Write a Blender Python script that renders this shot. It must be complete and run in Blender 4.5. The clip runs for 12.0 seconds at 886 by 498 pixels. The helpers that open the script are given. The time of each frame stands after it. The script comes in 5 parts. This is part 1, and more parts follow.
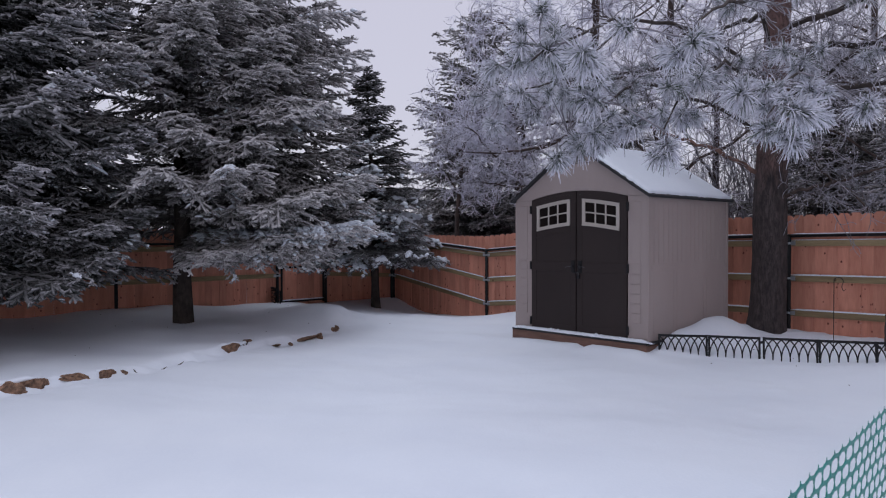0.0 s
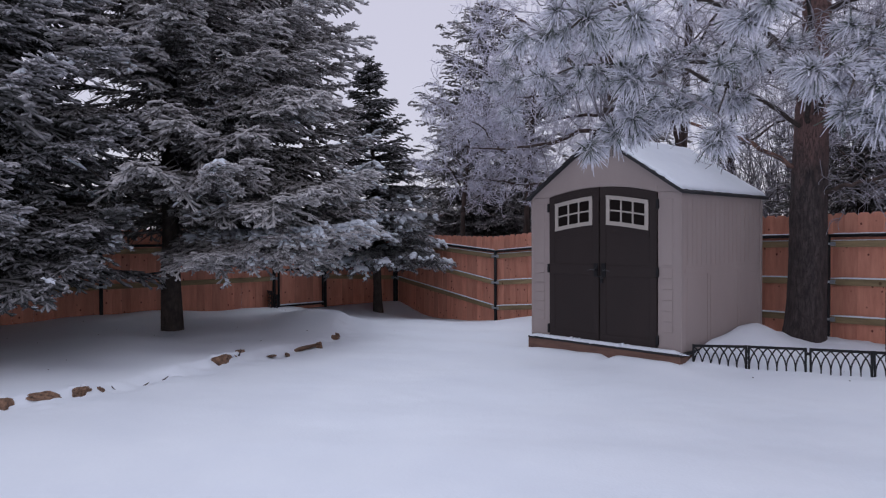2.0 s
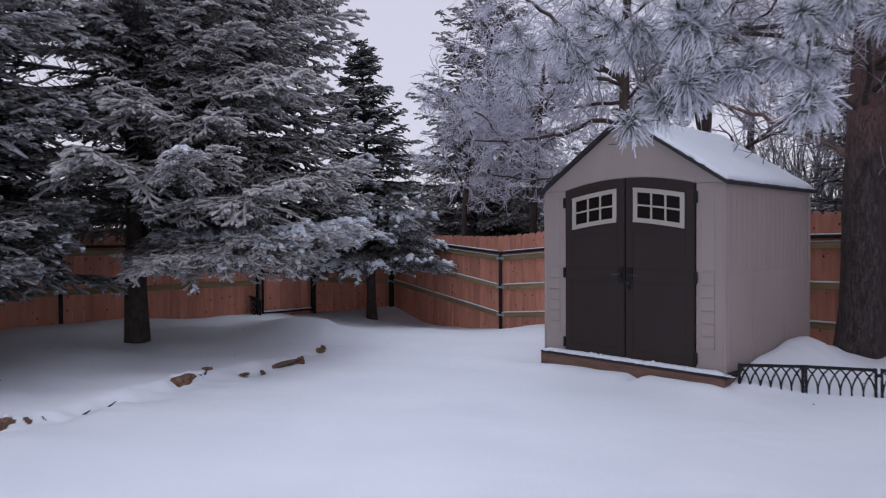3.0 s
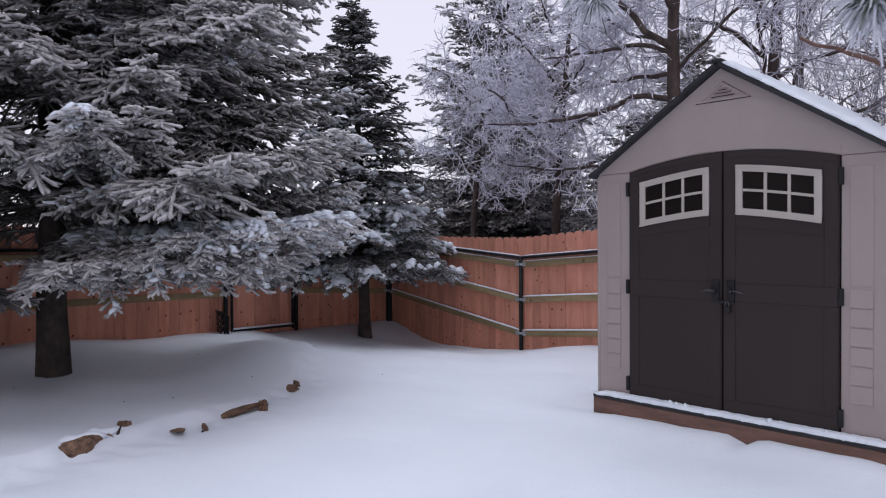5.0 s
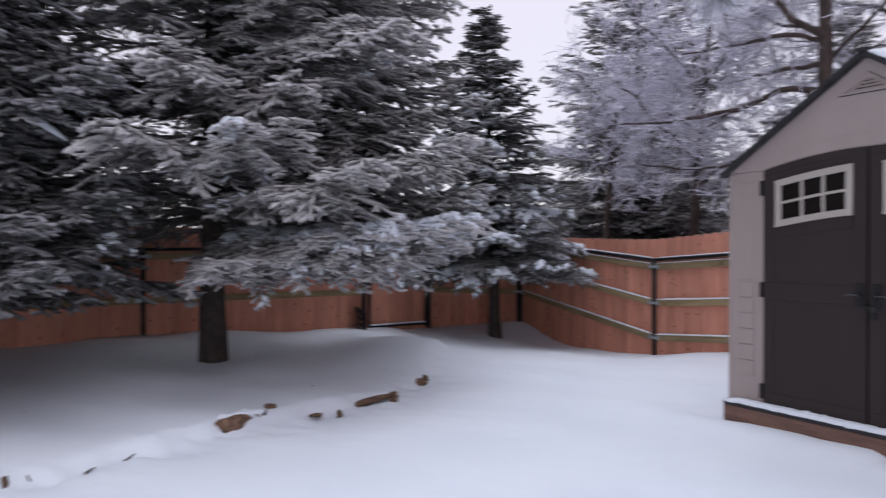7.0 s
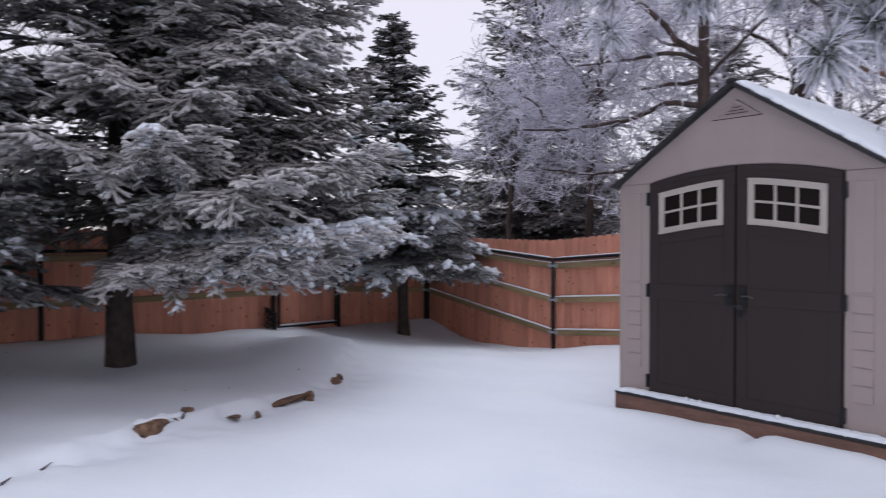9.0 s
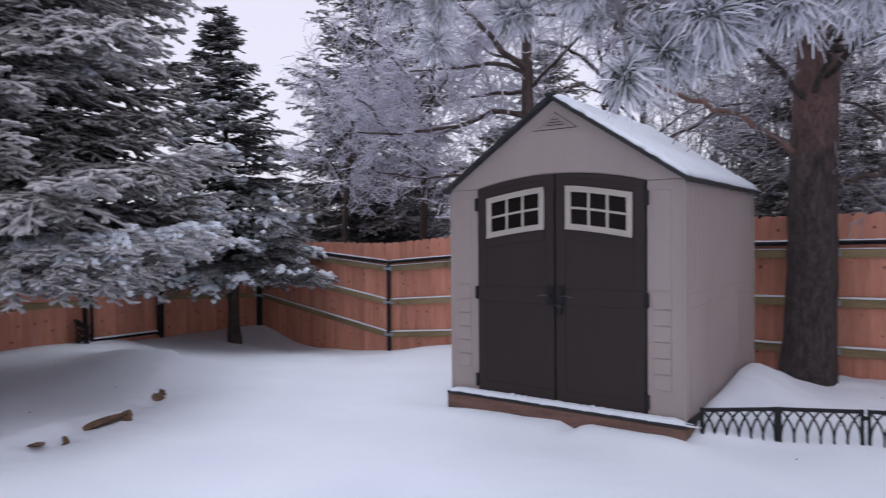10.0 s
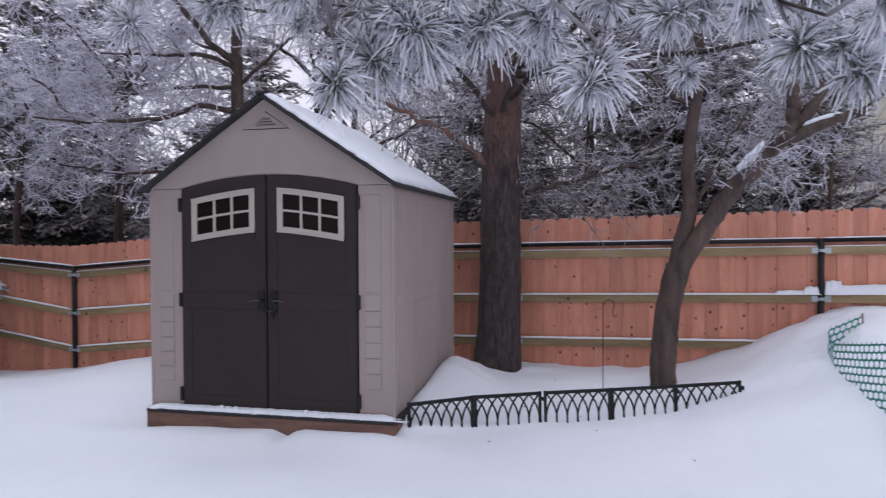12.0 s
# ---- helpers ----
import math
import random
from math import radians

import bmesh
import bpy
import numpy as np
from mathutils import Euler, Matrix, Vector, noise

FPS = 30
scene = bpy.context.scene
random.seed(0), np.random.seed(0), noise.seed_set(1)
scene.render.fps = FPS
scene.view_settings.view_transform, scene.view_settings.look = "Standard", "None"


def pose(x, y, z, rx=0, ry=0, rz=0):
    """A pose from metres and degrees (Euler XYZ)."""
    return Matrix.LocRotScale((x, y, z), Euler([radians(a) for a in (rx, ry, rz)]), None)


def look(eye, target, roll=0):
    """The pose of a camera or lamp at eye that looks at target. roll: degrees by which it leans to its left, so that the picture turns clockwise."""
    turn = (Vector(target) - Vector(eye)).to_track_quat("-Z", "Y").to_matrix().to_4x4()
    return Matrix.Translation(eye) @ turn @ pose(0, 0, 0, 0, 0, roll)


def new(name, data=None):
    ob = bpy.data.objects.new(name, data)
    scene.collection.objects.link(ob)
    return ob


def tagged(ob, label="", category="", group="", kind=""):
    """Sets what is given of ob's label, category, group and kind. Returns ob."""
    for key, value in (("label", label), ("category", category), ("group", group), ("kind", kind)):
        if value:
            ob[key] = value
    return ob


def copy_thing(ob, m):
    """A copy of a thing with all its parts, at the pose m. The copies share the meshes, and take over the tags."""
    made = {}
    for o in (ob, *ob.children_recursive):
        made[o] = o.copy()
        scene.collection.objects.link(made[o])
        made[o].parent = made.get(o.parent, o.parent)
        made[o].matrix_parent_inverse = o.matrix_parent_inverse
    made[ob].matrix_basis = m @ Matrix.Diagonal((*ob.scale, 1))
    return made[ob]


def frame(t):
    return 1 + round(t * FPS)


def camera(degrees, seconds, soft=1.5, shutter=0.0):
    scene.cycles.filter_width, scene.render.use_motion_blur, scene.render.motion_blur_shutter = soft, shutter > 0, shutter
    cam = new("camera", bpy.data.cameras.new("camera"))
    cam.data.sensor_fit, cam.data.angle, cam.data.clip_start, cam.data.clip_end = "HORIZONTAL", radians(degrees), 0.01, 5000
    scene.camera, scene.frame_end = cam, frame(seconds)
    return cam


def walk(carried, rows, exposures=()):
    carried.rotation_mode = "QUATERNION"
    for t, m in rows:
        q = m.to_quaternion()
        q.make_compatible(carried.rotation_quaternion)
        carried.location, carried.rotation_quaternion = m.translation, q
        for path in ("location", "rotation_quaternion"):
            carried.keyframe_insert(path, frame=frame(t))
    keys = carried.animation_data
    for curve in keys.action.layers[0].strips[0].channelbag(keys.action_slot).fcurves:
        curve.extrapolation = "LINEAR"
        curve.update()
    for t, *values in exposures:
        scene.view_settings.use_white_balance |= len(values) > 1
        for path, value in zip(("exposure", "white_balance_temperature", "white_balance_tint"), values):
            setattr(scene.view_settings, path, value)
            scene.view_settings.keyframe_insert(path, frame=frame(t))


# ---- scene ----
cam = camera(65.7, 12.0, soft=1.15, shutter=0.5)
EXPOSURES = [(0, -0.02, 6280, 12), (2.5, 0.06, 6260, 13), (3.7, 0.19, 6300, 12), (5.5, 0.46, 6450, 11), (9, 0.45, 6500, 11), (10, 0.43, 6350, 12), (11, 0.40, 6320, 13), (12, 0.47, 6450, 12)]
PATH = [
    (0, (5.281, -7.35, 1.269), (3.827, -5.977, 1.229), -0.2),
    (0.5, (5.197, -7.342, 1.275), (3.744, -5.968, 1.235), -0.2),
    (1, (5.085, -7.277, 1.28), (3.631, -5.905, 1.238), -0.2),
    (1.5, (4.898, -7.145, 1.287), (3.444, -5.773, 1.245), -0.3),
    (2, (4.635, -6.925, 1.276), (3.183, -5.551, 1.236), -0.3),
    (2.5, (4.268, -6.588, 1.27), (2.816, -5.213, 1.231), -0.3),
    (3, (3.799, -6.124, 1.256), (2.346, -4.75, 1.219), -0.3),
    (3.5, (3.317, -5.654, 1.245), (1.863, -4.281, 1.209), -0.3),
    (5.5, (2.062, -4.595, 1.216), (0.609, -3.221, 1.191), -0.3),
    (6, (2.17, -4.538, 1.203), (0.716, -3.165, 1.18), -0.2),
    (6.5, (2.274, -4.606, 1.219), (0.735, -3.329, 1.194), -0.2),
    (7, (2.352, -4.737, 1.211), (0.655, -3.679, 1.192), -0.1),
    (7.2, (2.408, -4.731, 1.213), (0.655, -3.768, 1.196), -0.1),
    (9, (2.54, -4.999, 1.3), (1.01, -3.711, 1.265), -0.1),
    (9.5, (2.543, -4.989, 1.323), (1.182, -3.524, 1.286), -0.4),
    (10, (2.560, -4.962, 1.335), (1.372, -3.353, 1.300), -0.5),
    (10.5, (2.556, -4.955, 1.350), (1.558, -3.222, 1.316), -0.5),
    (11, (2.538, -4.940, 1.338), (1.744, -3.104, 1.308), -0.4),
    (11.5, (2.542, -4.922, 1.316), (1.948, -3.012, 1.294), -0.4),
    (12, (2.541, -4.9, 1.35), (2.096, -2.951, 1.313), -0.3),
]
walk(cam, [(t, look(eye, goal, roll)) for t, eye, goal, roll in PATH], EXPOSURES)

# ---- light ----
world = bpy.data.worlds.new("overcast_sky")
scene.world = world
world.use_nodes = True
wn, wl = world.node_tree.nodes, world.node_tree.links
bg = wn["Background"]
sky = wn.new("ShaderNodeTexSky")
sky.sky_type, sky.sun_disc = "NISHITA", False
sky.sun_elevation, sky.sun_rotation = radians(79), radians(-63)
cloud = wn.new("ShaderNodeMix")
cloud.data_type = "RGBA"
cloud.inputs["Factor"].default_value = 0.70
cloud.inputs["B"].default_value = (10.15, 9.55, 10.55, 1)
wl.new(sky.outputs["Color"], cloud.inputs["A"])
wl.new(cloud.outputs["Result"], bg.inputs["Color"])
bg.inputs["Strength"].default_value = 0.078
sun_data = bpy.data.lights.new("sun", "SUN")
sun_data.energy, sun_data.angle, sun_data.color = 1.10, radians(60), (0.78, 0.88, 1.0)
sun = new("sun", sun_data)
sun.matrix_world = look((-2, 1, 12), (0, 0, 0))

# ---- materials ----


def material(name, c1, c2, rough=0.7, metal=0.0, scale=4.0, stretch=(1, 1, 1), fine=60.0, bump=0.15, depth=0.004, tint=0.0, spots=None, gloss=0.4, plates=0.0, upper=None):
    """Two colours mixed by a broad and a fine noise, with relief; tint: variation from piece to piece; spots: (colour, scale, size)."""
    m = bpy.data.materials.new(name)
    m.use_nodes = True
    n, l = m.node_tree.nodes, m.node_tree.links
    p = n["Principled BSDF"]
    p.inputs["Metallic"].default_value = metal
    p.inputs["Specular IOR Level"].default_value = gloss
    co = n.new("ShaderNodeTexCoord")
    mp = n.new("ShaderNodeMapping")
    mp.inputs["Scale"].default_value = stretch
    info = n.new("ShaderNodeObjectInfo")
    off = n.new("ShaderNodeVectorMath")
    off.operation = "MULTIPLY_ADD"
    comb = n.new("ShaderNodeCombineXYZ")
    for k in range(3):
        l.new(info.outputs["Random"], comb.inputs[k])
    off.inputs[1].default_value = (17, 31, 23) if tint else (0, 0, 0)
    l.new(comb.outputs[0], off.inputs[0])
    l.new(co.outputs["Object"], off.inputs[2])
    l.new(off.outputs[0], mp.inputs["Vector"])
    broad, grain = n.new("ShaderNodeTexNoise"), n.new("ShaderNodeTexNoise")
    broad.inputs["Scale"].default_value, broad.inputs["Detail"].default_value = scale, 5
    grain.inputs["Scale"].default_value, grain.inputs["Detail"].default_value = fine, 3
    l.new(mp.outputs[0], broad.inputs["Vector"]), l.new(mp.outputs[0], grain.inputs["Vector"])
    both = n.new("ShaderNodeMath")
    both.operation = "MULTIPLY_ADD"
    both.inputs[1].default_value = 0.35
    l.new(grain.outputs[0], both.inputs[0]), l.new(broad.outputs[0], both.inputs[2])
    ramp = n.new("ShaderNodeMapRange")
    ramp.inputs[1].default_value, ramp.inputs[2].default_value = 0.42, 0.92
    l.new(both.outputs[0], ramp.inputs[0])
    mix = n.new("ShaderNodeMix")
    mix.data_type = "RGBA"
    mix.inputs["A"].default_value, mix.inputs["B"].default_value = (*c1, 1), (*c2, 1)
    l.new(ramp.outputs[0], mix.inputs["Factor"])
    colour = mix.outputs["Result"]
    if spots:
        vor = n.new("ShaderNodeTexVoronoi")
        vor.inputs["Scale"].default_value = spots[1]
        mp2 = n.new("ShaderNodeMapping")
        mp2.inputs["Scale"].default_value = (1, 1, 0.75)
        l.new(off.outputs[0], mp2.inputs["Vector"]), l.new(mp2.outputs[0], vor.inputs["Vector"])
        near = n.new("ShaderNodeMapRange")
        near.inputs[1].default_value, near.inputs[2].default_value = spots[2], spots[2] * 0.55
        l.new(vor.outputs["Distance"], near.inputs[0])
        knot = n.new("ShaderNodeMix")
        knot.data_type = "RGBA"
        knot.inputs["B"].default_value = (*spots[0], 1)
        l.new(near.outputs[0], knot.inputs["Factor"]), l.new(colour, knot.inputs["A"])
        colour = knot.outputs["Result"]
    if tint:
        hsv = n.new("ShaderNodeHueSaturation")
        val = n.new("ShaderNodeMapRange")
        val.inputs[3].default_value, val.inputs[4].default_value = 1 - tint, 1 + tint
        l.new(info.outputs["Random"], val.inputs[0])
        l.new(val.outputs[0], hsv.inputs["Value"]), l.new(colour, hsv.inputs["Color"])
        colour = hsv.outputs["Color"]
    height = both.outputs[0]
    if plates:
        vor = n.new("ShaderNodeTexVoronoi")
        vor.feature = "DISTANCE_TO_EDGE"
        vor.inputs["Scale"].default_value = plates
        warp = n.new("ShaderNodeMapping")
        warp.inputs["Scale"].default_value = (1, 1, 0.13)
        shift = n.new("ShaderNodeVectorMath")
        shift.operation = "MULTIPLY_ADD"
        shift.inputs[1].default_value = (0.10, 0.10, 0.45)
        l.new(broad.outputs["Color"], shift.inputs[0]), l.new(co.outputs["Object"], shift.inputs[2])
        l.new(shift.outputs[0], warp.inputs["Vector"]), l.new(warp.outputs[0], vor.inputs["Vector"])
        edge = n.new("ShaderNodeMapRange")
        edge.inputs[2].default_value, edge.inputs[3].default_value = 0.09, 0.4
        l.new(vor.outputs["Distance"], edge.inputs[0])
        if upper:
            sep, zone, rise = n.new("ShaderNodeSeparateXYZ"), n.new("ShaderNodeMapRange"), n.new("ShaderNodeMath")
            rise.operation = "ADD"
            l.new(co.outputs["Object"], sep.inputs[0]), l.new(sep.outputs["Z"], rise.inputs[0]), l.new(broad.outputs[0], rise.inputs[1])
            zone.inputs[1].default_value, zone.inputs[2].default_value = 2.35, 3.0
            l.new(rise.outputs[0], zone.inputs[0])
            red = n.new("ShaderNodeMix")
            red.data_type = "RGBA"
            red.inputs["B"].default_value = (*upper, 1)
            l.new(zone.outputs[0], red.inputs["Factor"]), l.new(colour, red.inputs["A"])
            colour = red.outputs["Result"]
        crack = n.new("ShaderNodeMix")
        crack.data_type = "RGBA"
        crack.inputs["A"].default_value = (c1[0] * 1.5, c1[1] * 1.5, c1[2] * 1.5, 1)
        l.new(edge.outputs[0], crack.inputs["Factor"]), l.new(colour, crack.inputs["B"])
        colour = crack.outputs["Result"]
        tall = n.new("ShaderNodeMath")
        tall.operation = "ADD"
        l.new(edge.outputs[0], tall.inputs[0]), l.new(both.outputs[0], tall.inputs[1])
        height = tall.outputs[0]
    l.new(colour, p.inputs["Base Color"])
    rr = n.new("ShaderNodeMapRange")
    rr.inputs[3].default_value, rr.inputs[4].default_value = max(rough - 0.12, 0.05), min(rough + 0.1, 1)
    l.new(broad.outputs[0], rr.inputs[0]), l.new(rr.outputs[0], p.inputs["Roughness"])
    bp = n.new("ShaderNodeBump")
    bp.inputs["Strength"].default_value, bp.inputs["Distance"].default_value = bump, depth
    l.new(height, bp.inputs["Height"]), l.new(bp.outputs[0], p.inputs["Normal"])
    return m


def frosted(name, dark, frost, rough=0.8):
    """Foliage or bark under hoarfrost: the mesh's own 'frost' values say how thick the rime lies; on boughs they also
    paint some light and shade.
    """
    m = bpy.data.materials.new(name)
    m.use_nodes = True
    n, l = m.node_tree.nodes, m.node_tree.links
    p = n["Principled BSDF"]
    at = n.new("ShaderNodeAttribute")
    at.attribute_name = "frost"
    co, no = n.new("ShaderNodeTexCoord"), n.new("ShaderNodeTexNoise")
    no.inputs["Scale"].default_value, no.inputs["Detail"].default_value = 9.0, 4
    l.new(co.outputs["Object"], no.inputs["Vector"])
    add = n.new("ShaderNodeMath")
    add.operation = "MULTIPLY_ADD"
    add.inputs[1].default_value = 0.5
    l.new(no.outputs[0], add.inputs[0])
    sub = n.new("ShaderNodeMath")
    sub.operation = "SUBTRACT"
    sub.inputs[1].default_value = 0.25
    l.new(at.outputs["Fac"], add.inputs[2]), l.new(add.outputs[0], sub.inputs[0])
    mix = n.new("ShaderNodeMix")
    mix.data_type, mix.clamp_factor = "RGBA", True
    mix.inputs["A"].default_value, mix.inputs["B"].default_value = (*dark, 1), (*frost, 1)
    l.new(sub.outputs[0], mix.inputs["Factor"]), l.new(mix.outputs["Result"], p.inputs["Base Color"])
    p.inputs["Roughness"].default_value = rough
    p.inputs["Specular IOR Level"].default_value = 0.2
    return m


def snow_material():
    m = material("snow", (0.745, 0.785, 0.85), (0.80, 0.835, 0.885), 0.6, 0, 1.2, (1, 1, 1), 45, 0.4, 0.014)
    return m


SNOW = snow_material()
PICKET = material("cedar_picket", (0.50, 0.196, 0.13), (0.69, 0.322, 0.222), 0.75, 0, 5, (2.5, 2.5, 0.35), 30, 0.3, 0.003, 0.15, ((0.13, 0.03, 0.018), 9.5, 0.15))
TREATED = material("treated_rail", (0.20, 0.145, 0.075), (0.36, 0.27, 0.145), 0.75, 0, 5, (0.35, 3, 3), 40, 0.3, 0.003, 0.15, ((0.12, 0.07, 0.03), 3.0, 0.07))
BLACK = material("black_coated_steel", (0.008, 0.008, 0.009), (0.018, 0.018, 0.02), 0.5, 0.0, 8, (1, 1, 1), 90, 0.1, 0.001, gloss=0.25)
GALV = material("galvanised_steel", (0.30, 0.33, 0.36), (0.5, 0.53, 0.56), 0.45, 0.6, 12, (1, 1, 1), 90, 0.1, 0.001)
STEEL = material("dull_dark_steel", (0.05, 0.05, 0.055), (0.14, 0.14, 0.15), 0.4, 0.5, 20, (1, 1, 1), 90, 0.1, 0.001)
SHED_WALL = material("taupe_resin", (0.325, 0.267, 0.25), (0.38, 0.315, 0.295), 0.55, 0, 2.5, (1, 1, 0.4), 130, 0.12, 0.0012)
SHED_TRIM = material("pale_taupe_resin", (0.43, 0.385, 0.34), (0.48, 0.43, 0.385), 0.5, 0, 4, (1, 1, 1), 120, 0.1, 0.001)
SHED_DOOR = material("dark_brown_resin", (0.028, 0.0205, 0.0192), (0.038, 0.0275, 0.0258), 0.6, 0, 3, (1, 1, 0.4), 140, 0.15, 0.0012, gloss=0.25)
ROOFING = material("charcoal_roof_panel", (0.016, 0.016, 0.018), (0.04, 0.039, 0.042), 0.8, 0, 9, (1, 1, 1), 90, 0.3, 0.002)
BASE_WOOD = material("stained_deck_board", (0.095, 0.055, 0.043), (0.20, 0.11, 0.082), 0.8, 0, 5, (0.4, 3, 3), 40, 0.35, 0.003, 0.1)
# dark paint for the louvre slots and the shadow line round the vent
VENT_DARK = material("vent_dark_paint", (0.02, 0.02, 0.02), (0.03, 0.03, 0.03), 0.8)
PINE_BARK = material("scaly_pine_bark", (0.024, 0.019, 0.019), (0.108, 0.084, 0.080), 0.9, 0, 22, (1, 1, 0.30), 70, 0.9, 0.02, plates=34.0, upper=(0.15, 0.088, 0.078))
RED_BARK = material("reddish_upper_bark", (0.08, 0.048, 0.042), (0.27, 0.155, 0.12), 0.9, 0, 12, (1, 1, 0.35), 50, 0.8, 0.015)
SPRUCE_BARK = material("dark_spruce_bark", (0.02, 0.016, 0.014), (0.075, 0.058, 0.05), 0.95, 0, 16, (1, 1, 0.5), 60, 0.9, 0.015)
SMOOTH_BARK = material("grey_brown_bark", (0.024, 0.017, 0.015), (0.125, 0.088, 0.075), 0.85, 0, 10, (1, 1, 0.25), 60, 0.6, 0.008)
STONE = material("brown_sandstone", (0.030, 0.018, 0.013), (0.33, 0.195, 0.125), 0.85, 0, 5.0, (1, 0.35, 0.5), 22, 0.9, 0.02, 0.15)
NET = material("green_plastic_netting", (0.005, 0.165, 0.14), (0.010, 0.235, 0.195), 0.4, 0, 8, (1, 1, 1), 60, 0.05, 0.001)
RUST = material("rusty_stake", (0.12, 0.07, 0.05), (0.22, 0.13, 0.09), 0.8, 0, 20)
SIDING = material("cream_vinyl_siding", (0.55, 0.53, 0.44), (0.62, 0.60, 0.50), 0.6, 0, 1, (1, 1, 1), 60, 0.1, 0.001)
RED_TAG = material("faded_red_paint", (0.13, 0.025, 0.025), (0.20, 0.045, 0.04), 0.8, 0, 30)
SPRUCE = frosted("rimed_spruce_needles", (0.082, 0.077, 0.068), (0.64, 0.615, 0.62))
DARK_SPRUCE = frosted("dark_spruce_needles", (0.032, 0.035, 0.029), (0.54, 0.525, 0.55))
PINE = frosted("rimed_pine_needles", (0.045, 0.070, 0.035), (0.72, 0.715, 0.785))
TWIG = frosted("rimed_twigs", (0.050, 0.038, 0.034), (0.80, 0.785, 0.88))
GLASS = bpy.data.materials.new("dark_window_pane")
GLASS.use_nodes = True
GLASS.node_tree.nodes["Principled BSDF"].inputs["Base Color"].default_value = (0.013, 0.010, 0.009, 1)
GLASS.node_tree.nodes["Principled BSDF"].inputs["Roughness"].default_value = 0.25
GLASS.node_tree.nodes["Principled BSDF"].inputs["Specular IOR Level"].default_value = 0.06

# ---- mesh helpers ----
RNG = np.random.default_rng(7)


def part(name, bm, mat, parent=None, label="", smooth=False):
    """Links a bmesh as one mesh object, under a thing or a part."""
    me = bpy.data.meshes.new(name)
    bmesh.ops.recalc_face_normals(bm, faces=bm.faces)
    if smooth:
        for f in bm.faces:
            f.smooth = True
    bm.to_mesh(me)
    bm.free()
    me.materials.append(mat)
    ob = new(name, me)
    ob.parent = parent
    if label:
        ob["label"] = label
    return ob


def box(x0, x1, y0, y1, z0, z1, bevel=0.0, bm=None):
    own = bmesh.new()
    m = Matrix.LocRotScale(((x0 + x1) / 2, (y0 + y1) / 2, (z0 + z1) / 2), None, (x1 - x0, y1 - y0, z1 - z0))
    bmesh.ops.create_cube(own, size=1, matrix=m)
    if bevel:
        bmesh.ops.bevel(own, geom=own.edges[:], offset=bevel, segments=2, affect="EDGES", profile=0.6)
    if bm is None:
        return own
    me = bpy.data.meshes.new("joined")
    own.to_mesh(me)
    own.free()
    bm.from_mesh(me)
    bpy.data.meshes.remove(me)
    return bm


def prism(outline, y0, y1, bevel=0.0):
    """A plate whose outline lies in x and z, from y0 to y1."""
    bm = bmesh.new()
    a = [bm.verts.new((x, y0, z)) for x, z in outline]
    b = [bm.verts.new((x, y1, z)) for x, z in outline]
    bm.faces.new(a)
    bm.faces.new(b[::-1])
    for i in range(len(a)):
        j = (i + 1) % len(a)
        bm.faces.new((a[i], b[i], b[j], a[j]))
    if bevel:
        bmesh.ops.bevel(bm, geom=bm.edges[:], offset=bevel, segments=1, affect="EDGES")
    return bm


def tri_mesh(name, verts, tris, mat, parent=None, frost=None, smooth=False, label=""):
    """A mesh from arrays of corners and triangles."""
    verts, tris = np.asarray(verts, np.float32), np.asarray(tris, np.int32)
    me = bpy.data.meshes.new(name)
    me.vertices.add(len(verts))
    me.vertices.foreach_set("co", verts.ravel())
    me.loops.add(tris.size)
    me.loops.foreach_set("vertex_index", tris.ravel())
    me.polygons.add(len(tris))
    me.polygons.foreach_set("loop_start", np.arange(0, tris.size, 3, dtype=np.int32))
    if smooth:
        me.polygons.foreach_set("use_smooth", np.ones(len(tris), bool))
    me.update(calc_edges=True)
    if frost is not None:
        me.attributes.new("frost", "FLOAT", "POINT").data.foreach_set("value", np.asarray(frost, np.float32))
    me.materials.append(mat)
    ob = new(name, me)
    ob.parent = parent
    if label:
        ob["label"] = label
    return ob


class Soup:
    """Collects triangles with a rime value at each corner."""

    def __init__(self):
        self.v, self.t, self.f, self.n = [], [], [], 0

    def add(self, v, t, f):
        self.v.append(v), self.t.append(t + self.n), self.f.append(np.broadcast_to(f, len(v)))
        self.n += len(v)

    def link(self, name, mat, parent=None, label="", smooth=False):
        return tri_mesh(name, np.concatenate(self.v), np.concatenate(self.t), mat, parent, np.concatenate(self.f), smooth, label)


def unit(a):
    return a / np.maximum(np.linalg.norm(a, axis=-1, keepdims=True), 1e-9)


def across(d):
    """Two directions square to each row of d."""
    ref = np.where(np.abs(d[:, 2:3]) > 0.9, np.array([[1.0, 0, 0]]), np.array([[0, 0, 1.0]]))
    u = unit(np.cross(d, ref))
    return u, np.cross(u, d)


